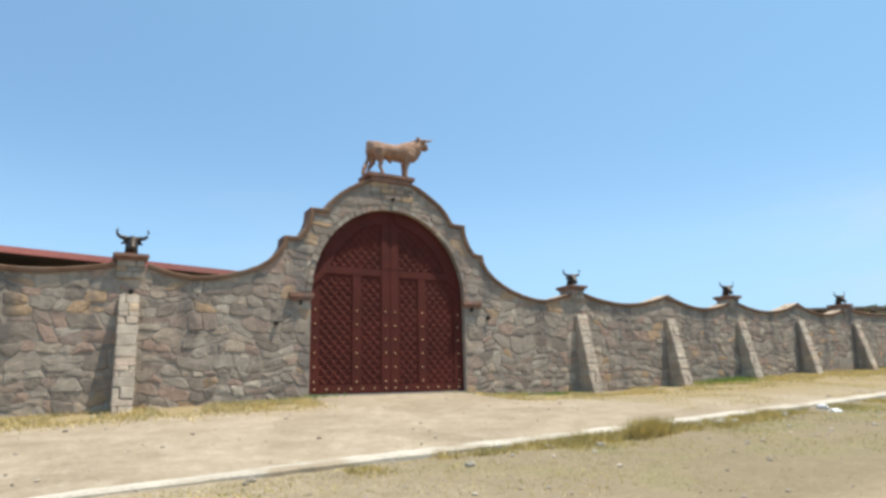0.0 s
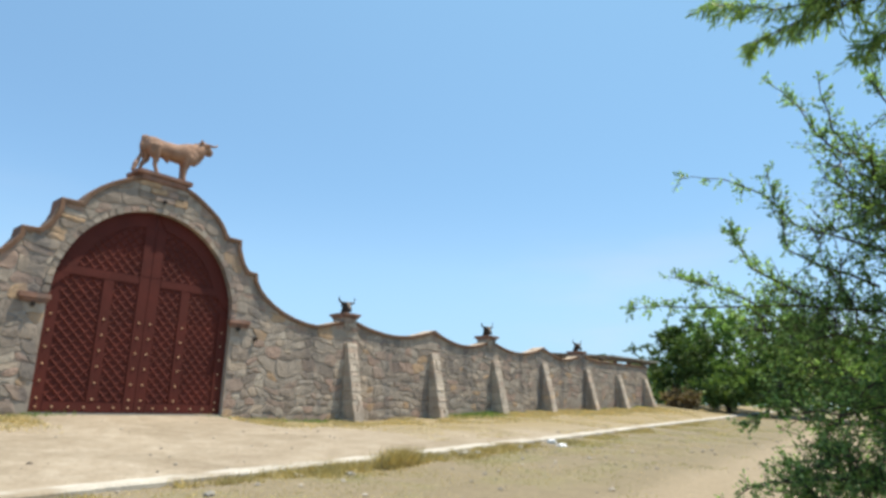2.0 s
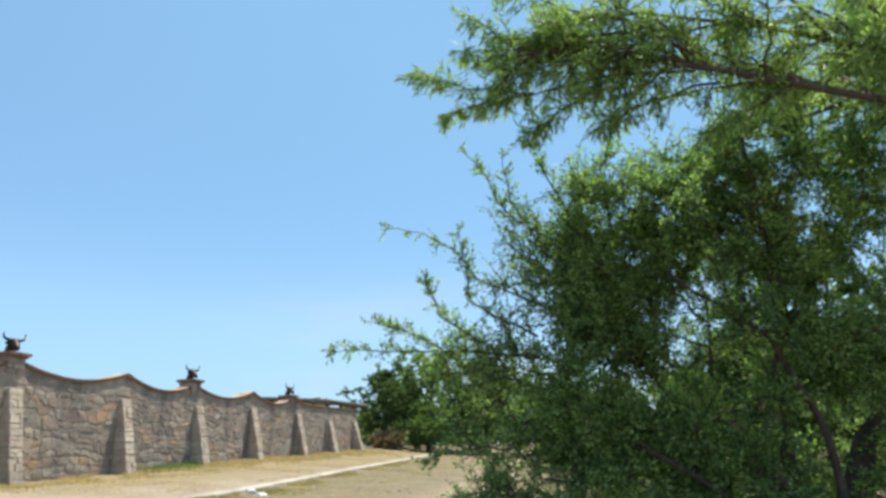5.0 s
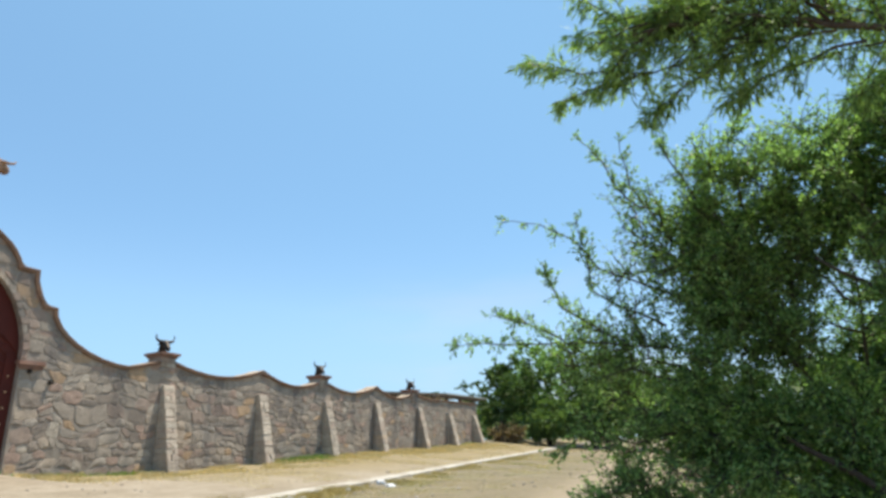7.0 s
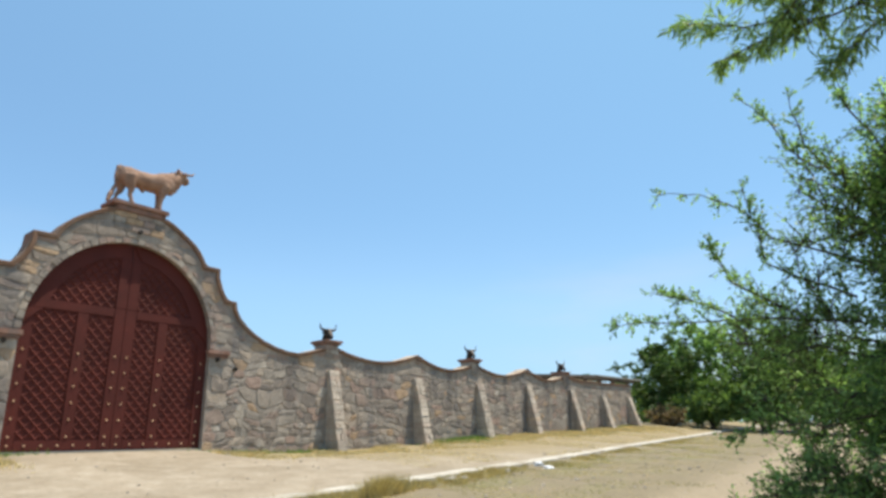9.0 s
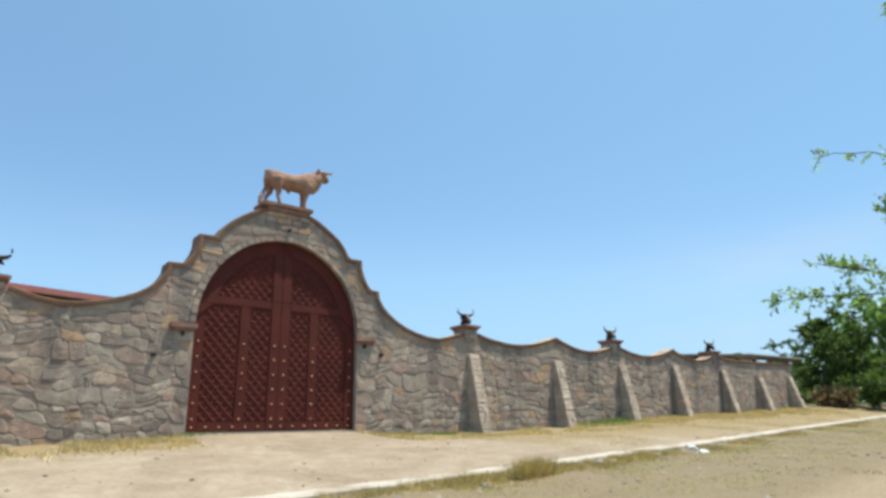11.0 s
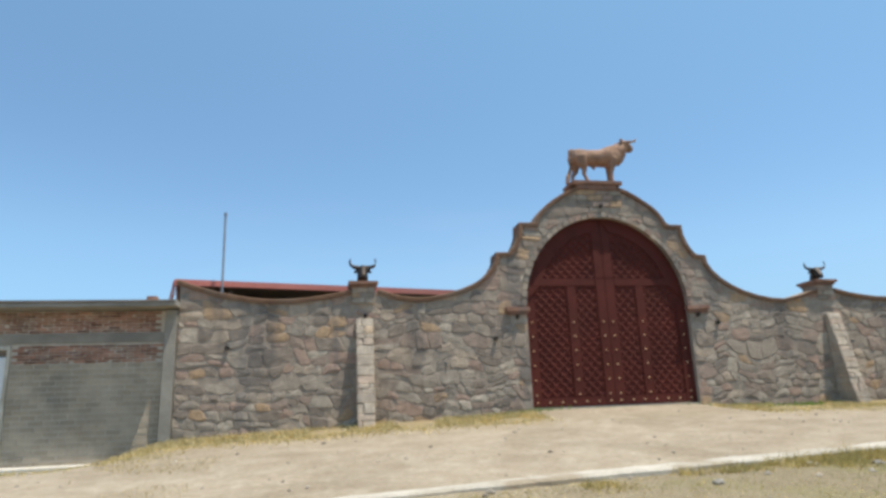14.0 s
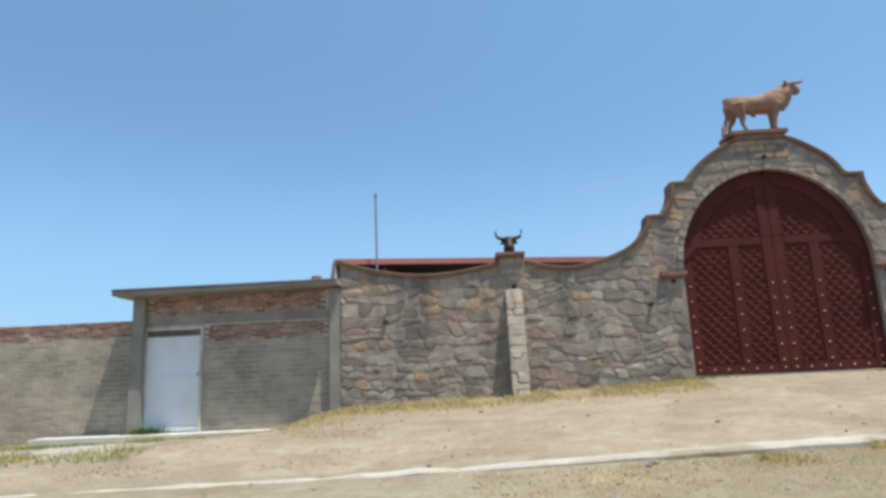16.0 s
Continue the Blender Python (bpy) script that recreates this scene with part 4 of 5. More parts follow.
# ---------------------------------------------------------------- unfinished block store with white door
store = thing("block_store", "small unfinished block and brick store with concrete roof slab", "store building")
SX0, SX1, FY = -15.0, -10.06, 0.1
part("column", box(SX0, SX0 + 0.29, -0.06, 0.3, -1.3, 2.4, 0.012, 0.004), CONCRETE, store)
part("column", box(SX1 - 0.25, SX1 - 0.004, -0.06, 0.3, -1.3, 2.4, 0.012, 0.004), CONCRETE, store)
part("backing_wall", box(SX0 + 0.285, -14.78, FY + 0.013, FY + 0.2, -1.3, 2.4), JOINT, store)
part("backing_wall", box(-13.34, SX1 - 0.24, FY + 0.013, FY + 0.2, -1.3, 2.4), JOINT, store)
part("backing_wall", box(-14.78, -13.34, FY + 0.013, FY + 0.2, 1.66, 2.4), JOINT, store)
part("lintel_beam", box(SX0 + 0.292, SX1 - 0.252, FY - 0.012, FY + 0.1, 1.72, 1.93, 0.01, 0.004), CONCRETE, store)
bm = bmesh.new()
for a, b in (((-15.3, 2.4), (-10.02, 2.43)),):
    vs = []
    for x, z in (a, b):
        for y in (-0.46, 3.6):
            vs += [bm.verts.new((x, y, z)), bm.verts.new((x, y, z + 0.12))]
    for q in ((0, 1, 3, 2), (4, 6, 7, 5), (0, 4, 5, 1), (2, 3, 7, 6), (0, 2, 6, 4), (1, 5, 7, 3)):
        bm.faces.new([vs[i] for i in q])
bmesh.ops.recalc_face_normals(bm, faces=bm.faces[:])
bmesh.ops.subdivide_edges(bm, edges=bm.edges[:], cuts=9, use_grid_fill=True)
for vtx in bm.verts:
    vtx.co += Vector((0, 0.02 * noise.noise(vtx.co * 2.1), 0.022 * noise.noise(vtx.co * 1.7)))
part("roof_slab", bm, CONCRETE, store, "rough grey concrete roof slab")
part("slab_edge", box(-15.31, -10.05, -0.48, -0.3, 2.5, 2.55, 0.014, 0.012), SHADE_AND_EDGE_DARK, store, "dark weathered edge of the roof slab")
part("roof_stub", box(-10.62, -10.42, -0.46, -0.25, 2.54, 2.63, 0.01, 0.01), BRICK, store)
part("side_wall", box(SX0 + 0.02, SX0 + 0.2, 0.3, 3.4, -1.3, 2.4), MORTAR, store)
door = part("door", box(-14.7, -13.4, FY + 0.03, FY + 0.07, -0.725, 1.46, 0.006), DOOR_PAINT, store, "white sheet-metal door, rusty at the foot")
for za, zb in ((0.42, 0.5), (-0.7, -0.6), (1.38, 1.44)):
    part("door_rail", box(-14.69, -13.41, FY + 0.004, FY + 0.031, za, zb, 0.004), DOOR_PAINT, door)
for xa, xb in ((-14.69, -14.62), (-13.48, -13.41)):
    part("door_stile", box(xa, xb, FY + 0.016, FY + 0.031, -0.59, 1.37, 0.004), DOOR_PAINT, door)
part("lock", box(-13.47, -13.43, FY + 0.002, FY + 0.019, 0.52, 0.6, 0.006), STEEL, door)
for nm, q in (("jamb", (-14.77, -14.7, -0.73, 1.6)), ("jamb", (-13.4, -13.33, -0.73, 1.6)), ("head", (-14.77, -13.33, 1.601, 1.67))):
    part("door_" + nm, box(q[0], q[1], FY - 0.03, FY + 0.1, q[2], q[3], 0.005), FRAME_PAINT, door, "cream painted door frame")
part("transom_board", box(-14.698, -13.402, FY + 0.05, FY + 0.09, 1.474, 1.598), WOOD, door, "brown board above the door")
walk_slab = mesh_object("door_step", box(-17.0, -11.5, -0.5, 0.1, -1.2, -0.735, 0.012, 0.006), STEP)
tagged(walk_slab, "pale concrete step strip along the store", "step", kind="structure")

brick_mesh = bpy.data.meshes.new("brick")
bm = box(-0.112, 0.112, -0.02, 0.06, -0.026, 0.026, 0.006)
bm.to_mesh(brick_mesh)
bm.free()
brick_mesh.materials.append(BRICK)


def bricks(x0, x1, z0, z1, y, parent, rg):
    z, row = z0 + 0.032, 0
    while z < z1 - 0.02:
        x = x0 + 0.115 + (0.12 if row % 2 else 0)
        while x < x1 - 0.1:
            b = new("brick", brick_mesh)
            b.location = (x + rg.uniform(-0.008, 0.008), y + rg.uniform(-0.01, 0.012), z + rg.uniform(-0.004, 0.004))
            b.rotation_euler = (rg.uniform(-0.04, 0.04), rg.uniform(-0.015, 0.015), rg.uniform(-0.04, 0.04))
            b.parent = parent
            x += 0.238
        z += 0.064
        row += 1


def boxes_joined(name, cells, material, parent, y, rg):
    v, f = [], []
    for x0, x1, z0, z1 in cells:
        d, e = rg.uniform(-0.004, 0.004), 0.003
        b = len(v)
        v += [(x0, y + 0.05, z0), (x1, y + 0.05, z0), (x1, y + 0.05, z1), (x0, y + 0.05, z1),
              (x0 + e * 0.3, y + d + e, z0 + e * 0.3), (x1 - e * 0.3, y + d + e, z0 + e * 0.3), (x1 - e * 0.3, y + d + e, z1 - e * 0.3), (x0 + e * 0.3, y + d + e, z1 - e * 0.3),
              (x0 + e, y + d, z0 + e), (x1 - e, y + d, z0 + e), (x1 - e, y + d, z1 - e), (x0 + e, y + d, z1 - e)]
        for r in (0, 4):
            f += [(b + r + i, b + r + (i + 1) % 4, b + r + 4 + (i + 1) % 4, b + r + 4 + i) for i in range(4)]
        f.append((b + 8, b + 9, b + 10, b + 11))
    ob = from_lists(name, v, f, material, parent)
    ob["kind"] = "stuff"
    return ob


def courses(x0, x1, z0, z1, ln, h, rg):
    out, z, row = [], z0, 0
    while z < z1 - 0.03:
        x = x0 - (ln / 2 if row % 2 else 0)
        while x < x1:
            a, b = max(x, x0), min(x + ln, x1)
            if b - a > 0.04:
                out.append((a + 0.007, b - 0.007, z + 0.007, min(z + h, z1) - 0.007))
            x += ln
        z += h
        row += 1
    return out


rb = random.Random(5)
bricks(SX0 + 0.3, SX1 - 0.26, 1.94, 2.43, FY + 0.02, store, rb)
bricks(-13.32, SX1 - 0.26, 1.3, 1.71, FY + 0.02, store, rb)
boxes_joined("blockwork", courses(-13.32, SX1 - 0.26, -1.0, 1.3, 0.3, 0.115, rb), BLOCK, store, FY + 0.006, rb)

low_wall = tagged(new("wall_west"), "lower grey block wall with a red brick top course", "block wall", kind="structure")
part("wall_core", box(-40, SX0 - 0.01, 0.313, 0.48, -2.5, 1.84), JOINT, low_wall)
boxes_joined("blockwork", courses(-30, SX0 - 0.01, -1.4, 1.52, 0.3, 0.115, rb), BLOCK, low_wall, 0.306, rb)
bricks(-20.7, SX0 - 0.01, 1.52, 1.9, 0.32, low_wall, rb)
boxes_joined("brick_courses", courses(-30, -20.7, 1.52, 1.88, 0.238, 0.064, rb), BRICK_JOINED, low_wall, 0.3, rb)

# ---------------------------------------------------------------- open shed at the far end of the wall
far_shed = thing("open_shed", "open lean-to shed with weathered brown roof above the wall", "shed")
part("roof", slab_between((19.2, 0.9, 2.98), (24.3, 0.1, 3.2), 4.0, 0.1, 0.1), WOOD, far_shed)
part("roof", slab_between((24.3, 0.1, 3.2), (29.0, -0.25, 3.2), 4.0, 0.06, 0.25), SHEET, far_shed, "pale sheet roof at the end")
part("eaves_beam", slab_between((23.0, 0.3, 3.09), (28.6, 0.05, 3.12), 0.1, 0.14, 0.0), WOOD, far_shed)
for px in (23.8, 25.4, 27.1, 29.0):
    part("post", box(px - 0.09, px + 0.09, 0.56, 0.74, -0.2, 3.1, 0.01), WOOD, far_shed)
part("back_wall", box(22.9, 25.2, 4.0, 4.2, -0.5, 3.2), SHADE_AND_EDGE_DARK, far_shed)

# ---------------------------------------------------------------- plants


def leaf_mesh(name, centers, dirs, length, width, material, parent, rg, droop=0.0, kind=""):
    """Many small folded leaves: centers and directions are n x 3 arrays."""
    n = len(centers)
    c, d = np.asarray(centers, dtype=float), np.asarray(dirs, dtype=float)
    d = d + rg.normal(0, 0.45, (n, 3))
    d[:, 2] -= droop
    d /= np.linalg.norm(d, axis=1)[:, None] + 1e-9
    up = rg.normal(0, 1, (n, 3)) * 0.8 + np.array((0, 0, 1.0))
    side = np.cross(d, up)
    side /= np.linalg.norm(side, axis=1)[:, None] + 1e-9
    nor = np.cross(side, d)
    ln = length * rg.uniform(0.6, 1.35, n)[:, None]
    wd = width * rg.uniform(0.7, 1.3, n)[:, None]
    v = np.empty((n, 4, 3))
    v[:, 0] = c
    v[:, 1] = c + d * ln * 0.5 + side * wd * 0.5 + nor * wd * 0.18
    v[:, 2] = c + d * ln
    v[:, 3] = c + d * ln * 0.5 - side * wd * 0.5 + nor * wd * 0.18
    me = bpy.data.meshes.new(name)
    me.vertices.add(4 * n)
    me.vertices.foreach_set("co", v.ravel())
    me.loops.add(4 * n)
    me.loops.foreach_set("vertex_index", np.arange(4 * n))
    me.polygons.add(n)
    me.polygons.foreach_set("loop_start", np.arange(n) * 4)
    me.update(calc_edges=True)
    me.materials.append(material)
    ob = new(name, me)
    ob.parent = parent
    if kind:
        ob["kind"] = kind
    return ob


def bent(a, b, rg, sag, n=6):
    """A crooked line from a to b."""
    pts = []
    off = Vector(rg.normal(0, 0.07, 3)) * (b - a).length
    for i in range(n + 1):
        t = i / n
        p = a.lerp(b, t) + off * math.sin(math.pi * t) + Vector((0, 0, sag * math.sin(math.pi * t)))
        if 0 < i < n:
            p += Vector(rg.normal(0, 0.02, 3)) * (b - a).length
        pts.append(p)
    return pts


def tree(name, label, base, forks, lobes, leaf, fine_leaf, rg, trunk_r=0.13, category="tree", group="", droop=0.0, twig_len=0.55, extra=(), stems=(), sprays=(), dense=1.0):
    """Trunk, forks, limbs to points spread through lobes, twigs along the limbs and leaves along the twigs.
    lobes: centre, radii, limbs, twigs a limb, leaves a twig."""
    t = thing(name, label, category, group, base)
    o = Vector(base)
    v, f = [], []
    lc, ld = [], []
    forks = [Vector(p) for p in forks]
    for p in forks:
        pts = bent(o + Vector(rg.normal(0, 0.06, 3)) * Vector((1, 1, 0)) - Vector((0, 0, 0.15)), p, rg, 0.1, 6)
        tube_into(v, f, [q - o for q in pts], [lerp(trunk_r, trunk_r * 0.6, i / 6) for i in range(7)], 8)
    for pts in extra:
        pts = [Vector(p) for p in pts]
        tube_into(v, f, [q - o for q in pts], [lerp(trunk_r * 0.25, 0.008, i / (len(pts) - 1)) for i in range(len(pts))], 7)
    for pts in stems:
        pts = [Vector(p) for p in pts]
        fine = []
        for a, b in zip(pts, pts[1:]):
            fine += [a.lerp(b, k / 4) + Vector(rg.normal(0, 0.02, 3)) for k in range(4)]
        fine.append(pts[-1])
        tube_into(v, f, [q - o for q in fine], [lerp(trunk_r * 0.38, 0.012, i / (len(fine) - 1)) for i in range(len(fine))], 7)
    nodes = list(forks)
    for q in extra:
        for a, b in zip(q, q[1:]):
            nodes += [Vector(a).lerp(Vector(b), k / 5) for k in range(5)]
    for (c, rad, n_limb, n_twig, n_leaf) in lobes:
        c = Vector(c)
        for _ in range(n_limb):
            dirn = Vector(rg.normal(0, 1, 3)).normalized()
            k = rg.uniform(0.35, 1.0) ** 0.6
            e = c + Vector((dirn.x * rad[0], dirn.y * rad[1], dirn.z * rad[2])) * k
            if extra:
                reach = [p for p in nodes if 0.3 < (p - e).length < 1.0 and p.y < e.y + 0.1]
                s = reach[rg.integers(len(reach))] if reach else min(nodes, key=lambda p: (p - e).length)
            else:
                s = min(nodes, key=lambda p: (p - e).length + 0.25 * (p - o).length)
            pts = bent(s, e, rg, 0.08 * (e - s).length, 6)
            r0 = 0.008 + 0.007 * (e - s).length
            tube_into(v, f, [q - o for q in pts], [lerp(r0, 0.005, i / 6) for i in range(7)], 5)
            if not extra and len(nodes) < 3500:
                nodes += [pts[2], pts[3], pts[4], pts[5]]
            out = (e - s).normalized()
            for _ in range(n_twig):
                u = rg.uniform(0.3, 1.0)
                i = min(5, int(u * 6))
                a = pts[i].lerp(pts[i + 1], u * 6 - i)
                dv = (Vector(rg.normal(0, 1.0, 3)) + out * 0.7 + Vector((0, 0, 0.15 - droop))).normalized()
                ln = twig_len * rg.uniform(0.5, 1.25)
                b = a + dv * ln - Vector((0, 0, droop * ln * 0.5))
                mid = a.lerp(b, 0.5) + Vector((0, 0, 0.06 * ln))
                tube_into(v, f, [a - o, mid - o, b - o], [0.005, 0.004, 0.002], 3)
                m_leaf = max(4, int(n_leaf * dense))
                for q in range(m_leaf):
                    w_ = (q + rg.uniform(0, 1)) / m_leaf
                    p = a.lerp(mid, 2 * w_) if w_ < 0.5 else mid.lerp(b, 2 * w_ - 1)
                    lc.append(p - o + Vector(rg.normal(0, 0.022, 3)))
                    ld.append(dv * 0.8)
    for pts, n_twig, n_leaf, ln in sprays:
        pts = [Vector(p) for p in pts]
        fine = []
        for a, b in zip(pts, pts[1:]):
            fine += [a.lerp(b, k / 3) + Vector(rg.normal(0, 0.012, 3)) for k in range(3)]
        fine.append(pts[-1])
        m = len(fine) - 1
        tube_into(v, f, [q - o for q in fine], [lerp(0.013, 0.003, i / m) for i in range(m + 1)], 5)
        for _ in range(n_twig):
            w_ = rg.uniform(0.0, 1.0) * m
            i = min(m - 1, int(w_))
            a, way = fine[i].lerp(fine[i + 1], w_ - i), (fine[i + 1] - fine[i]).normalized()
            dv = (Vector(rg.normal(0, 0.75, 3)) + way * 0.8 + Vector((0, 0, 0.2 - droop * 2))).normalized()
            b = a + dv * ln * rg.uniform(0.4, 1.2) * lerp(1.25, 0.6, w_ / m)
            tube_into(v, f, [a - o, a.lerp(b, 0.5) - o + Vector((0, 0, 0.01)), b - o], [0.004, 0.003, 0.0015], 3)
            for q in range(n_leaf):
                lc.append(a.lerp(b, (q + rg.uniform(0.2, 1)) / n_leaf) - o + Vector(rg.normal(0, 0.014, 3)))
                ld.append(dv * 0.9)
    from_lists("trunk", v, f, BARK, t, smooth=True)
    leaf_mesh("crown", lc, ld, fine_leaf[0], fine_leaf[1], leaf, t, rg, droop)
    return t


rt = np.random.default_rng(3)
BX, BY = 0.4, -16.3
gz = ground_z(BX, BY)
near = tree("near_tree", "broad leafy shrub-like tree with several dark crooked stems", (BX, BY, gz),
     [(0.3, -15.6, 0.2), (0.6, -17.5, 0.6), (1.4, -16.2, 0.5), (0.1, -15.0, -0.4)],
     [((0.3, -15.7, 1.2), (1.4, 1.5, 1.35), 80, 11, 32), ((-0.2, -14.75, 1.75), (0.6, 0.7, 0.65), 44, 12, 32), ((-0.2, -14.85, 2.25), (0.55, 0.6, 0.45), 26, 10, 28), ((-0.3, -15.65, 2.3), (0.7, 0.8, 0.55), 36, 12, 34),
      ((-0.2, -16.3, 2.2), (0.8, 0.8, 0.9), 40, 13, 36), ((0.1, -16.5, 1.2), (0.8, 0.9, 1.0), 50, 14, 38), ((0.1, -16.7, 2.7), (0.9, 1.0, 0.9), 30, 12, 34), ((0.2, -17.7, 2.6), (0.9, 0.9, 0.8), 20, 10, 32), ((0.7, -18.2, 1.5), (1.4, 1.4, 1.8), 40, 12, 36),
      ((-0.3, -16.2, 2.95), (0.5, 0.6, 0.35), 14, 9, 28), ((-0.3, -14.45, 1.45), (0.5, 0.45, 0.55), 26, 10, 28), ((-0.3, -14.5, 0.5), (0.6, 0.6, 0.8), 34, 11, 32), ((-0.4, -13.7, 0.6), (0.4, 0.45, 0.4), 14, 7, 20),
      ((-0.45, -14.0, -0.3), (0.5, 0.5, 0.65), 24, 9, 26), ((-0.2, -14.8, -0.35), (0.7, 0.75, 0.75), 36, 11, 32), ((0.0, -15.6, -0.4), (0.7, 0.8, 0.75), 30, 11, 34), ((1.2, -17.2, -0.2), (1.2, 1.3, 0.9), 28, 12, 38),
      ((-0.3, -14.35, 0.15), (0.45, 0.5, 0.5), 30, 10, 28), ((-0.35, -14.6, 1.1), (0.4, 0.5, 0.5), 26, 10, 28), ((-0.4, -13.5, -0.1), (0.4, 0.35, 0.45), 14, 6, 20), ((-0.45, -13.45, -0.55), (0.35, 0.4, 0.4), 20, 8, 22), ((-0.3, -14.25, 1.75), (0.4, 0.45, 0.6), 30, 8, 22), ((-0.35, -13.85, 1.45), (0.35, 0.4, 0.6), 18, 6, 15),
      ((-0.35, -13.8, 2.1), (0.3, 0.3, 0.45), 10, 5, 13), ((-0.3, -14.4, 2.35), (0.4, 0.4, 0.4), 18, 7, 20), ((-0.4, -13.2, 0.95), (0.35, 0.5, 0.3), 16, 6, 16), ((-0.2, -15.1, 2.7), (0.45, 0.5, 0.3), 14, 8, 22), ((-0.4, -13.2, 0.5), (0.3, 0.35, 0.25), 5, 5, 18)],
     LEAF, (0.043, 0.023), rt, twig_len=0.33, dense=0.88,
     stems=[[(0.15, -16.2, -1.6), (0.0, -16.0, -0.45), (-0.3, -16.0, 0.6), (-0.45, -16.08, 1.7), (-0.75, -16.0, 2.9)],
            [(0.15, -16.15, -1.6), (-0.25, -15.6, -0.55), (-0.5, -15.0, -0.1), (-0.6, -14.4, 0.3)],
            [(0.1, -16.25, -1.6), (-0.2, -16.35, 0.0), (-0.55, -15.9, 0.9), (-0.6, -15.2, 1.5)]],
     sprays=[([(-0.3, -14.3, 1.2), (-0.35, -13.9, 1.45), (-0.6, -13.4, 1.68), (-0.6, -13.2, 2.0), (-0.62, -12.85, 2.24), (-0.65, -12.44, 2.31)], 44, 11, 0.2),
             ([(-0.3, -14.5, 2.0), (-0.35, -14.03, 2.2), (-0.6, -13.74, 2.34), (-0.55, -13.57, 2.68), (-0.6, -13.44, 2.96), (-0.6, -13.28, 3.13)], 40, 10, 0.17),
             ([(-0.35, -14.1, 1.9), (-0.6, -13.81, 2.45), (-0.65, -13.74, 3.0)], 30, 10, 0.18),
             ([(-0.35, -14.1, 0.85), (-0.35, -13.84, 0.9), (-0.6, -13.35, 0.97), (-0.6, -12.79, 1.01), (-0.7, -12.2, 1.04), (-0.7, -11.83, 1.07)], 75, 11, 0.24),
             ([(-0.35, -13.6, 0.95), (-0.6, -12.98, 1.33), (-0.65, -12.88, 1.74)], 46, 11, 0.2),
             ([(-0.35, -13.9, 1.1), (-0.6, -13.33, 1.46), (-0.6, -13.22, 2.27)], 54, 11, 0.21),
             ([(-0.3, -14.45, 2.0), (-0.6, -14.17, 2.64), (-0.6, -14.12, 2.99)], 30, 10, 0.17),
             ([(-0.35, -14.02, 0.18), (-0.6, -13.54, 0.05), (-0.6, -13.08, 0.14), (-0.6, -12.8, -0.07)], 44, 11, 0.22),
             ([(-0.35, -13.9, -0.4), (-0.6, -13.3, -0.45), (-0.62, -12.9, -0.5), (-0.65, -12.6, -0.7)], 50, 11, 0.22),
             ([(-0.35, -13.4, 0.75), (-0.6, -12.74, 1.19), (-0.6, -12.3, 1.34)], 56, 11, 0.22),
             ([(-0.35, -14.8, 1.9), (-0.6, -14.66, 2.61), (-0.6, -14.8, 2.89)], 28, 10, 0.18),
             ([(-0.35, -14.07, 0.57), (-0.6, -13.6, 0.69), (-0.6, -13.11, 0.62)], 40, 11, 0.22)])
near.location += Vector((0, -0.19, 0.075))
gz = ground_z(-0.6, -21.0)
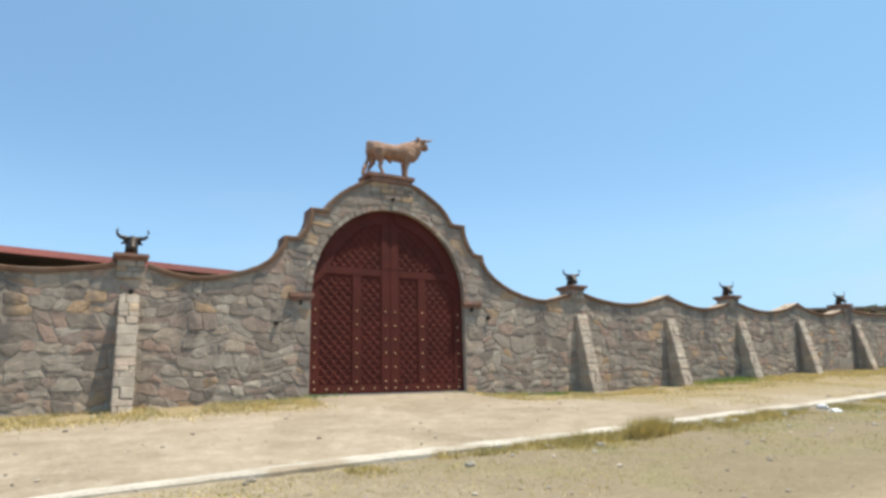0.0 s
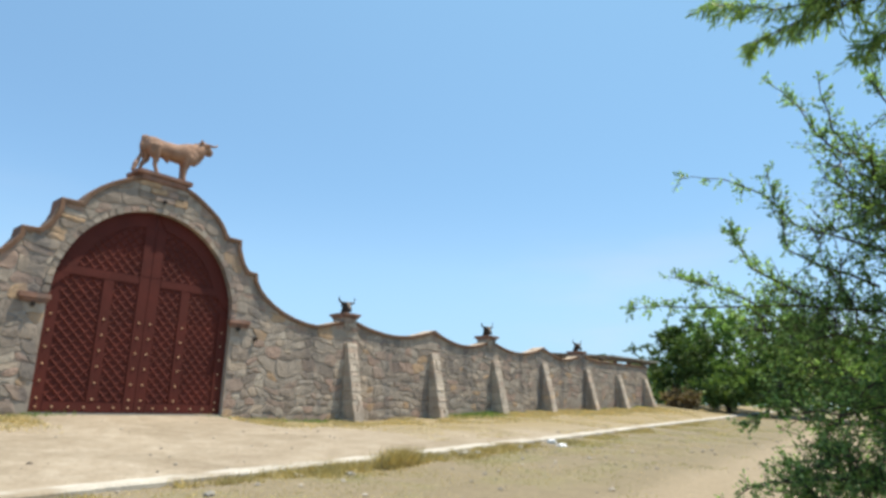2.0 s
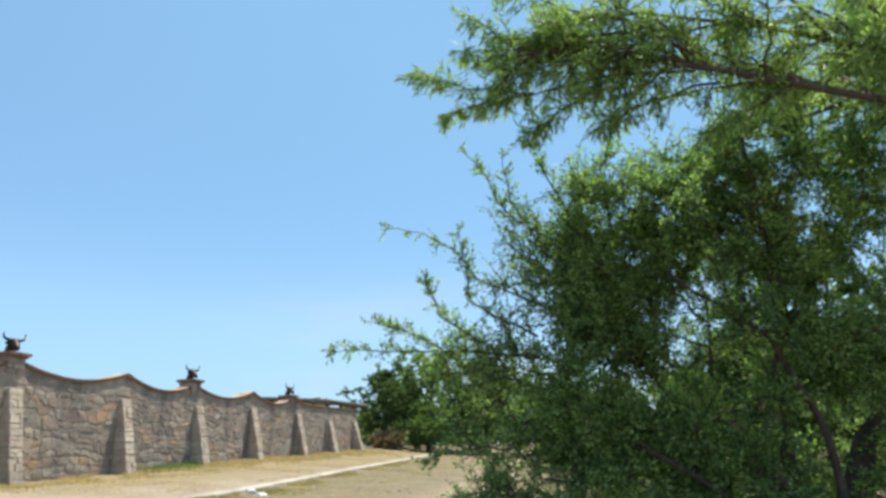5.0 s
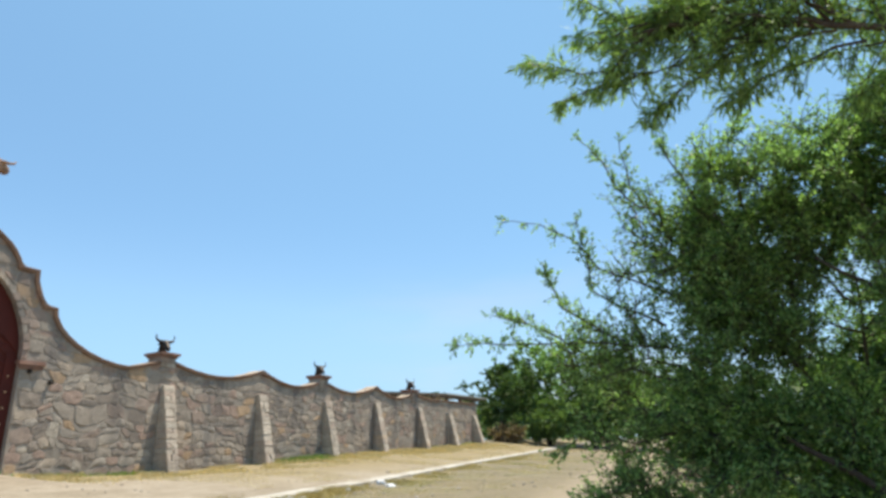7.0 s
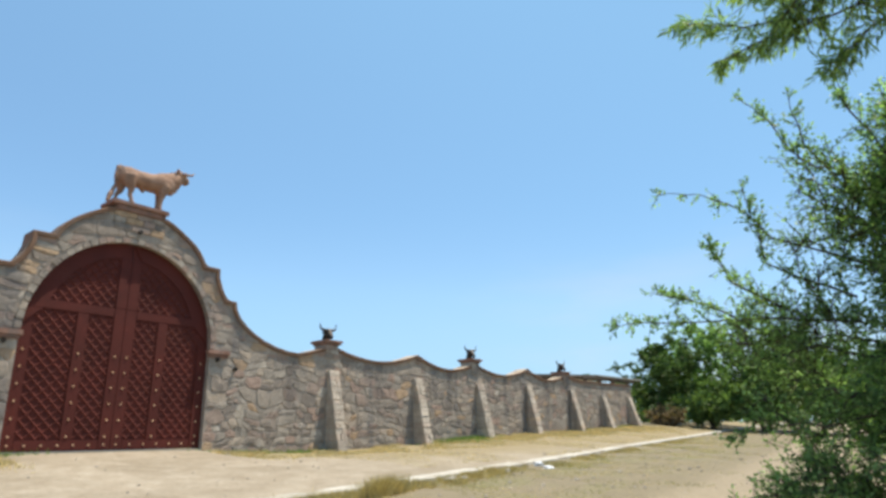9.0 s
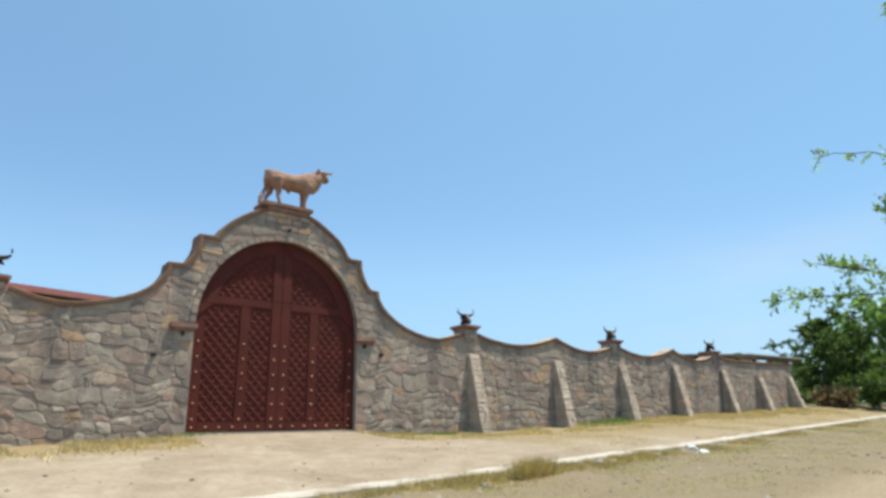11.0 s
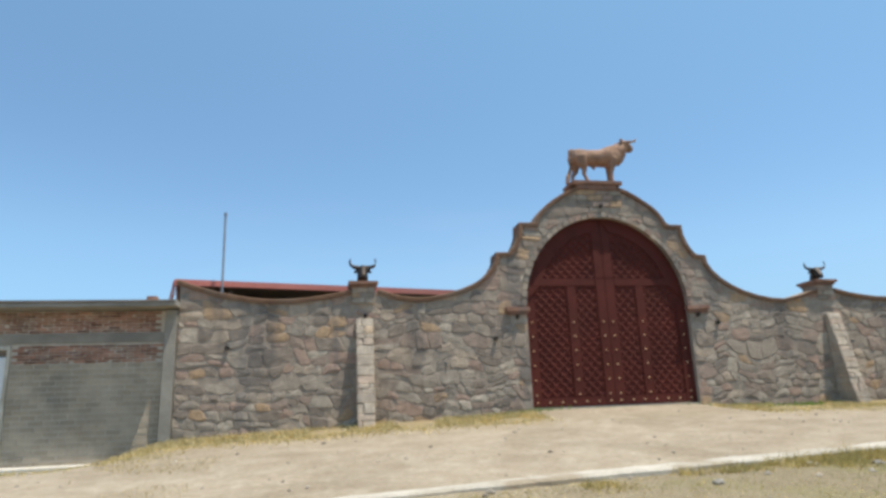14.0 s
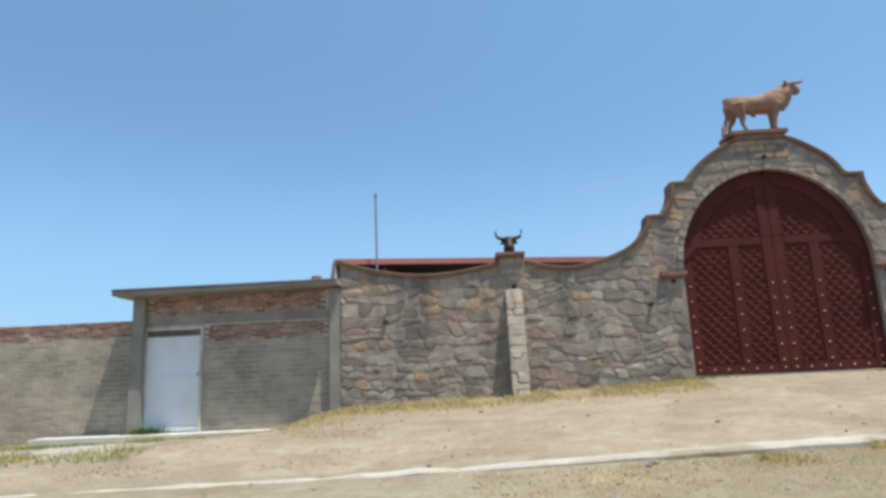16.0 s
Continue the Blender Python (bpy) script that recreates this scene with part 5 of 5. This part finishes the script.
feathery = tree("feathery_tree", "tall tree with long drooping feathery leaves on a low limb", (-0.6, -21.0, gz),
     [(-0.9, -19.8, 1.5), (-0.2, -20.6, 2.6)],
     # Last lobe: canopy added mostly out of view to shade the near tree's foot.
     [((-2.5, -14.15, 2.72), (0.22, 0.3, 0.16), 7, 7, 28), ((-2.42, -14.6, 2.8), (0.35, 0.45, 0.28), 11, 8, 28), ((-2.3, -14.9, 2.88), (0.5, 0.7, 0.38), 17, 8, 28), ((-2.0, -16.0, 2.9), (0.6, 0.9, 0.45), 22, 9, 30), ((-1.6, -17.3, 3.0), (0.7, 1.2, 0.7), 24, 11, 36), ((-0.6, -20.4, 3.8), (1.6, 1.6, 1.1), 14, 12, 40), ((1.7, -17.7, 4.2), (1.3, 1.1, 0.7), 36, 14, 44)],
     LEAF_FINE, (0.08, 0.014), rt, 0.16, droop=0.3, twig_len=0.32,
     extra=[[(-0.9, -19.8, 1.5), (-1.4, -18.2, 1.95), (-1.95, -16.4, 2.38), (-2.15, -15.6, 2.62), (-2.35, -14.8, 2.8), (-2.46, -14.45, 2.84), (-2.52, -14.2, 2.8)],
            [(-1.4, -18.2, 1.95), (-1.7, -17.2, 2.6), (-2.0, -16.0, 3.0), (-2.3, -14.9, 3.2)]],
     sprays=[([(-2.2, -15.45, 2.6), (-2.3, -14.91, 2.63), (-2.3, -14.29, 2.59), (-2.3, -13.78, 2.76), (-2.35, -13.37, 2.94)], 74, 18, 0.24),
             ([(-2.3, -14.29, 2.59), (-2.3, -13.9, 2.6), (-2.35, -13.54, 2.53)], 30, 17, 0.2),
             ([(-2.2, -15.34, 2.95), (-2.3, -14.76, 3.02), (-2.3, -14.12, 3.14), (-2.35, -13.82, 3.39)], 66, 18, 0.24),
             ([(-2.3, -14.91, 2.63), (-2.35, -14.48, 2.4), (-2.35, -14.21, 2.22)], 34, 17, 0.2),
             ([(-2.2, -15.6, 2.5), (-2.3, -15.06, 2.36), (-2.3, -14.74, 2.25)], 40, 17, 0.22),
             ([(-2.2, -15.34, 2.95), (-2.3, -14.58, 3.33), (-2.3, -14.07, 3.59)], 50, 18, 0.24),
             ([(-2.3, -14.6, 2.92), (-2.3, -13.98, 3.04), (-2.35, -13.75, 3.05)], 34, 17, 0.2),
             ([(-2.0, -16.2, 2.5), (-2.1, -15.7, 2.25), (-2.2, -15.4, 2.1)], 36, 17, 0.24)])

feathery.location += Vector((0, -0.19, 0.075))

# dark round trees and bushes past the end of the wall
rf = np.random.default_rng(8)


def far_tree(x, y, h, r, label, leaf=LEAF_DARK, n=16, name="far_tree", category="tree", group="trees past the wall", low=0.25, size=(0.15, 0.095)):
    z = ground_z(x, y)
    c = z + h * (0.5 + low / 2)
    tree(name, label, (x, y, z), [(x + rf.normal(0, 0.2), y + rf.normal(0, 0.2), z + h * 0.3), (x + rf.normal(0, 0.4), y + rf.normal(0, 0.4), z + h * 0.35)],
         [((x, y, c), (r, r, h * (0.5 - low / 2)), n * 2, 9, 24), ((x - r * 0.4, y - r * 0.3, c - h * 0.12), (r * 0.6, r * 0.6, h * 0.25), n, 9, 24), ((x + r * 0.4, y, c + h * 0.1), (r * 0.6, r * 0.6, h * 0.25), n, 9, 24)],
         leaf, size, rf, 0.14, category, group, 0.0, 0.5)


far_tree(34.9, 0.9, 6.0, 3.2, "dense dark green round-crowned tree at the end of the wall", n=30, low=0.08)
far_tree(39.5, 0.3, 8.2, 3.6, "tall bright green tree behind the dark tree", LEAF, 36, low=0.05)
far_tree(38.5, -4.4, 7.2, 3.3, "tall mid-green tree beside the track", LEAF_MID, 30, low=0.05)
far_tree(36.5, -7.6, 6.4, 3.2, "bushy mid-green tree beside the track", LEAF_MID, 28, low=0.04)
far_tree(33.0, -2.6, 2.9, 2.1, "low rounded green bush before the dark tree", LEAF_MID, 20, "bush", "bush", "bushes", 0.02)
far_tree(35.0, -4.9, 5.0, 2.7, "bushy mid-green tree beside the track", LEAF_MID, 28, low=0.02)
far_tree(33.5, -10.5, 5.4, 3.0, "bushy mid-green tree beside the track", LEAF_MID, 24, low=0.04)
far_tree(30.0, -13.5, 4.8, 2.9, "bushy green tree behind the near tree", LEAF_MID)
far_tree(24.0, -18.0, 4.4, 2.7, "bushy green tree behind the near tree", LEAF_MID)
far_tree(16.0, -21.5, 4.2, 2.6, "bushy green tree behind the near tree", LEAF_DARK)
far_tree(9.0, -23.0, 3.9, 2.4, "bushy green tree behind the near tree", LEAF_DARK)
far_tree(5.2, -17.6, 4.2, 2.0, "bushy green tree behind the near tree", LEAF_DARK, 26, low=0.0)
far_tree(4.0, -20.5, 4.6, 2.2, "bushy green tree behind the near tree", LEAF_DARK, 26, low=0.0)
# Darker leaves on these two stand in for shade under the near tree.
far_tree(3.2, -15.3, 1.6, 1.0, "low green bush beside the track, leaves darkened for canopy shade", LEAF_DARK, 18, "bush", "bush", "bushes", 0.0, (0.07, 0.045))
far_tree(4.9, -16.1, 2.0, 1.2, "low green bush beside the track, leaves darkened for canopy shade", LEAF_DARK, 20, "bush", "bush", "bushes", 0.0, (0.07, 0.045))
far_tree(14.0, -14.2, 2.2, 1.6, "low leafy green bush beside the track", LEAF_MID, 18, "bush", "bush", "bushes", 0.0, (0.1, 0.065))
far_tree(20.0, -13.2, 2.5, 1.8, "low leafy green bush beside the track", LEAF_DARK, 18, "bush", "bush", "bushes", 0.0, (0.12, 0.075))
far_tree(26.5, -11.8, 2.6, 1.9, "low leafy green bush beside the track", LEAF_MID, 18, "bush", "bush", "bushes", 0.0, (0.14, 0.09))
far_tree(46.0, 5.0, 5.0, 3.0, "dense dark green tree far behind the wall's end")
far_tree(30.6, 2.6, 1.3, 1.0, "small dry brownish shrub by the wall's end", DRY_SHRUB, 6, "bush", "bush", "bushes", 0.0)
far_tree(31.5, -0.4, 0.9, 1.1, "small dry brownish shrub by the wall's end", DRY_SHRUB, 6, "bush", "bush", "bushes", 0.0)


wc, wd_ = [], []
for _ in range(150):
    x, y = rf.uniform(62, 130), rf.uniform(-75, 45)
    r, h = rf.uniform(2.5, 5.0), rf.uniform(3.0, 6.5)
    for _ in range(110):
        q = Vector(rf.normal(0, 1, 3)).normalized() * rf.uniform(0.6, 1.0)
        wc.append((x + q.x * r, y + q.y * r, ground_z(x, y) + 0.45 * h * (1 + q.z)))
        wd_.append((q.x, q.y, 0.4))
tagged(leaf_mesh("far_woods", wc, wd_, 1.2, 0.9, LEAF_DARK, None, rf), "distant dark green line of trees on the horizon", "woods", kind="stuff")


def grass(name, label, n, place, height, material, rg, lean=0.35, width=0.008):
    pts, ds = [], []
    for _ in range(n):
        x, y = place()
        pts.append((x, y, ground_z(x, y) - 0.01))
        ds.append((rg.normal(0, lean), rg.normal(0, lean), 1.0))
    pts, ds = np.array(pts), np.array(ds)
    ds /= np.linalg.norm(ds, axis=1)[:, None]
    side = np.cross(ds, rg.normal(0, 1, (n, 3)))
    side /= np.linalg.norm(side, axis=1)[:, None]
    h = height * rg.uniform(0.35, 1.2, n)[:, None]
    wd = width * rg.uniform(0.6, 1.5, n)[:, None]
    v = np.empty((n, 4, 3))
    v[:, 0], v[:, 1] = pts - side * wd, pts + side * wd
    tip = pts + ds * h + np.c_[rg.normal(0, 0.12, (n, 2)) * h, -0.1 * h]
    v[:, 2], v[:, 3] = tip + side * wd * 0.15, tip - side * wd * 0.15
    me = bpy.data.meshes.new(name)
    me.from_pydata(v.reshape(-1, 3).tolist(), [], [(4 * i, 4 * i + 1, 4 * i + 2, 4 * i + 3) for i in range(n)])
    me.materials.append(material)
    return tagged(new(name, me), label, "grass", kind="stuff")


rgn = np.random.default_rng(21)


def by_wall():
    while True:
        x = rgn.uniform(-13, 28)
        if abs(x) > 2.2:
            return x, -0.08 - abs(rgn.normal(0, 0.75 if x < 0 else 0.9))


def patchy(fn, scale, cut):
    def place():
        while True:
            x, y = fn()
            if noise.noise(Vector((x * scale, y * scale, 7.7))) > cut:
                return x, y
    return place


grass("dry_grass", "straw-coloured dry grass along the foot of the wall", 52000, patchy(by_wall, 0.9, -0.25), 0.13, STRAW, rgn, 0.6)
grass("short_dry_grass", "short dry grass on the bank before the wall", 26000, patchy(lambda: (rgn.uniform(4, 34), rgn.uniform(-5.4, -0.4)), 0.5, -0.2), 0.05, STRAW, rgn, 0.7)


def clumps(centres, spread):
    def place():
        c = centres[rgn.integers(len(centres))]
        return c[0] + rgn.normal(0, spread * c[2]), kerb_y(c[0]) + c[1] + rgn.normal(0, 0.45 * spread * c[2])
    return place


def tussocks(n, xs, height, seed):
    """Rounded tussocks along the foot of the kerb: blades that fan out from many small roots."""
    r = random.Random(seed)
    roots = []
    for _ in range(n):
        x = r.choice(xs) + r.gauss(0, 0.5)
        roots.append((x, kerb_y(x) - 0.2 - abs(r.gauss(0, 0.22)), r.uniform(0.35, 1.0) * height))

    def place():
        x, y, h = roots[rgn.integers(len(roots))]
        return x + rgn.normal(0, 0.25 * h + 0.03), y + rgn.normal(0, 0.2 * h + 0.02)
    return place


grass("kerb_tussock", "tall olive-brown dry grass tussock below the kerb", 2600, clumps([(1.0, -0.55, 0.5), (0.8, -0.6, 0.45), (1.25, -0.55, 0.4)], 0.34), 0.32, TUFT, rgn, 0.45, 0.005)
grass("kerb_tufts", "olive-brown dry grass tufts along the foot of the kerb", 9500, tussocks(70, (-1.6, -0.8, -0.2, 0.3, 0.7, 1.2, 1.8, 2.4, 3.2, 4.0, 4.6, 5.4), 0.5, 3), 0.15, TUFT, rgn, 0.6, 0.005)
grass("low_tufts", "low golden-brown grass along the foot of the kerb", 12000, patchy(lambda: (lambda x: (x, kerb_y(x) - 0.2 - abs(rgn.normal(0, 0.28))))(rgn.uniform(-4, 22)), 1.1, -0.05), 0.1, TUFT, rgn, 0.7, 0.006)
grass("verge_tufts", "thin dry grass tufts along the kerb and verge", 12000, patchy(lambda: (lambda x: (x, kerb_y(x) - 0.15 - abs(rgn.normal(0, 0.9))))(rgn.uniform(-3, 25)), 1.1, -0.02), 0.04, WEED, rgn, 0.9, 0.01)
grass("verge_straw", "short straw-coloured stubble on the verge below the kerb", 36000, patchy(lambda: (lambda x: (x, kerb_y(x) - 0.15 - abs(rgn.normal(0, 1.5))))(rgn.uniform(-7, 24)), 0.8, -0.12), 0.045, STRAW, rgn, 0.9, 0.006)
grass("sparse_verge", "sparse green-brown weeds on the track", 6000, patchy(lambda: (lambda x: (x, kerb_y(x) - rgn.uniform(0.6, 4.4)))(rgn.uniform(-7, 22)), 0.9, 0.12), 0.035, WEED, rgn, 0.7, 0.012)
grass("green_grass", "fresh green grass patch at the foot of the wall", 1700, lambda: (rgn.normal(12.0, 0.9), -0.15 - abs(rgn.normal(0, 0.4))), 0.2, GREEN_GRASS, rgn)
grass("green_weeds", "green weeds at the foot of the wall", 2200, lambda: ((3.2, 5.2, 21.6, 26.2, -14.2, -2.5)[rgn.integers(6)] + rgn.normal(0, 0.5), -0.12 - abs(rgn.normal(0, 0.12))), 0.13, GREEN_GRASS, rgn)
grass("door_weeds", "dark green weeds at the foot of the white door", 1500, lambda: (rgn.normal(-14.55, 0.18), -0.02 - abs(rgn.normal(0, 0.06))), 0.3, LEAF_DARK, rgn, 0.5, 0.014)
grass("west_grass", "green-brown grass before the low block wall", 14000, patchy(lambda: (rgn.uniform(-24, -9.6), -0.65 - abs(rgn.normal(0, 1.3))), 0.6, -0.1), 0.06, STRAW, rgn, 0.8)

grass("west_weeds", "green-brown weeds before the low block wall", 9000, patchy(lambda: (rgn.uniform(-22, -12.0), rgn.uniform(-5.5, -0.7)), 0.9, 0.05), 0.13, WEED, rgn, 0.7)
grass("west_stubble", "short yellow stubble on the earth before the store", 16000, patchy(lambda: (rgn.uniform(-22, -8.5), rgn.uniform(-6.6, -0.7)), 0.7, 0.0), 0.05, TUFT, rgn, 0.9, 0.007)
grass("west_green", "fresh green grass by the concrete step", 4000, patchy(lambda: (rgn.uniform(-20, -12.3), -0.7 - abs(rgn.normal(0, 2.0))), 0.8, 0.0), 0.09, GREEN_GRASS, rgn, 0.6)

# thin worn concrete patch in the earth near the store
bm = bmesh.new()
ring = []
for i in range(40):
    a = 2 * math.pi * i / 40
    k = 1 + 0.28 * noise.noise(Vector((math.cos(a) * 1.7, math.sin(a) * 1.7, 3.1)))
    x, y = -13.3 + 1.05 * k * math.cos(a), -4.1 + 0.5 * k * math.sin(a)
    ring.append((bm.verts.new((x, y, ground_z(x, y) + 0.008)), bm.verts.new((x, y, ground_z(x, y) - 0.08))))
mid = bm.verts.new((-13.3, -4.1, ground_z(-13.3, -4.1) + 0.022))
for (a, c), (b, d) in zip(ring, ring[1:] + ring[:1]):
    bm.faces.new((a, b, mid))
    bm.faces.new((a, c, d, b))
bmesh.ops.recalc_face_normals(bm, faces=bm.faces[:])
tagged(mesh_object("concrete_patch", bm, PATCH), "worn pale concrete patch level with the earth", "concrete patch", kind="structure")

# pebbles and litter
v, f = [], []
rp = random.Random(9)
for _ in range(900):
    x = rp.uniform(-14, 16)
    y = rp.uniform(-11, -0.5)
    s = rp.choice((0.01, 0.014, 0.018, 0.025, 0.04)) * rp.uniform(0.7, 1.3) * (1.2 if y < kerb_y(x) else 0.8)
    z = ground_z(x, y) + s * 0.2
    b = len(v)
    for dx, dy, dz in ((1, 0, 0), (0, 1, 0), (-1, 0, 0), (0, -1, 0), (0.1, 0.1, 0.7), (0, 0, -0.7)):
        v.append((x + s * dx * rp.uniform(0.7, 1.3), y + s * dy * rp.uniform(0.7, 1.3), z + s * dz * rp.uniform(0.7, 1.2)))
    for i in range(4):
        f += [(b + i, b + (i + 1) % 4, b + 4), (b + (i + 1) % 4, b + i, b + 5)]
tagged(from_lists("pebbles", v, f, PEBBLE), "scattered pebbles and clods on the dry earth", "stones", kind="stuff")


def lump(name, label, x, y, size, material, seed, category="stone", group=""):
    bm = bmesh.new()
    bmesh.ops.create_icosphere(bm, subdivisions=3, radius=1.0)
    for q in bm.verts:
        k = 1 + 0.35 * noise.noise(q.co * 1.6 + Vector((seed, 0, 0))) + 0.12 * noise.noise(q.co * 4 + Vector((0, seed, 0)))
        q.co = Vector((q.co.x * size[0], q.co.y * size[1], max(q.co.z, -0.4) * size[2])) * k
    ob = mesh_object(name, bm, material)
    ob.location = (x, y, ground_z(x, y) + size[2] * 0.3)
    ob.rotation_euler[2] = seed
    return tagged(ob, label, category, group)


lump("plastic_bag", "crumpled white plastic bag lying below the kerb", 7.0, kerb_y(7.0) - 0.35, (0.11, 0.09, 0.08), PLASTIC, 2.0, "litter")
lump("plastic_scrap", "scrap of white plastic lying on the verge", 6.7, kerb_y(6.7) - 0.75, (0.11, 0.09, 0.05), PLASTIC, 5.0, "litter")
for i, (x, dy, s) in enumerate(((3.1, -0.45, 0.16), (3.45, -0.5, 0.12), (-1.0, -0.5, 0.09), (-2.6, -0.9, 0.08), (-0.2, -0.7, 0.07), (5.2, -0.5, 0.1))):
    lump("broken_stone", "grey broken stone lying below the kerb", x, kerb_y(x) + dy, (s, s * 0.8, s * 0.5), CONCRETE, 1.3 * i, "stone", "stones below the kerb")
for i, (x, y, s) in enumerate(((-6.9, -2.6, 0.07), (-5.2, -4.0, 0.06), (-1.6, -4.6, 0.05), (0.8, -3.1, 0.05), (1.6, -3.0, 0.05), (2.6, -3.2, 0.06), (-3.6, -5.2, 0.06), (4.1, -3.0, 0.05), (-8.3, -3.2, 0.05))):
    lump("clod", "small dark clod of earth on the driveway", x, y, (s * 0.6, s * 0.5, s * 0.3), WOOD, 2.1 * i, "clod", "clods on the driveway")

# ---------------------------------------------------------------- stones of the wall
for verts, faces in NEAR_STONES:
    from_lists("stone", verts, faces, STONE, stone_wall)
v, f = [], []
for verts, faces in FAR_STONES:
    b = len(v)
    v += verts
    f += [tuple(i + b for i in q) for q in faces]
far_stones = from_lists("far_stones", v, f, STONE_JOINED, stone_wall)
far_stones["kind"] = "stuff"
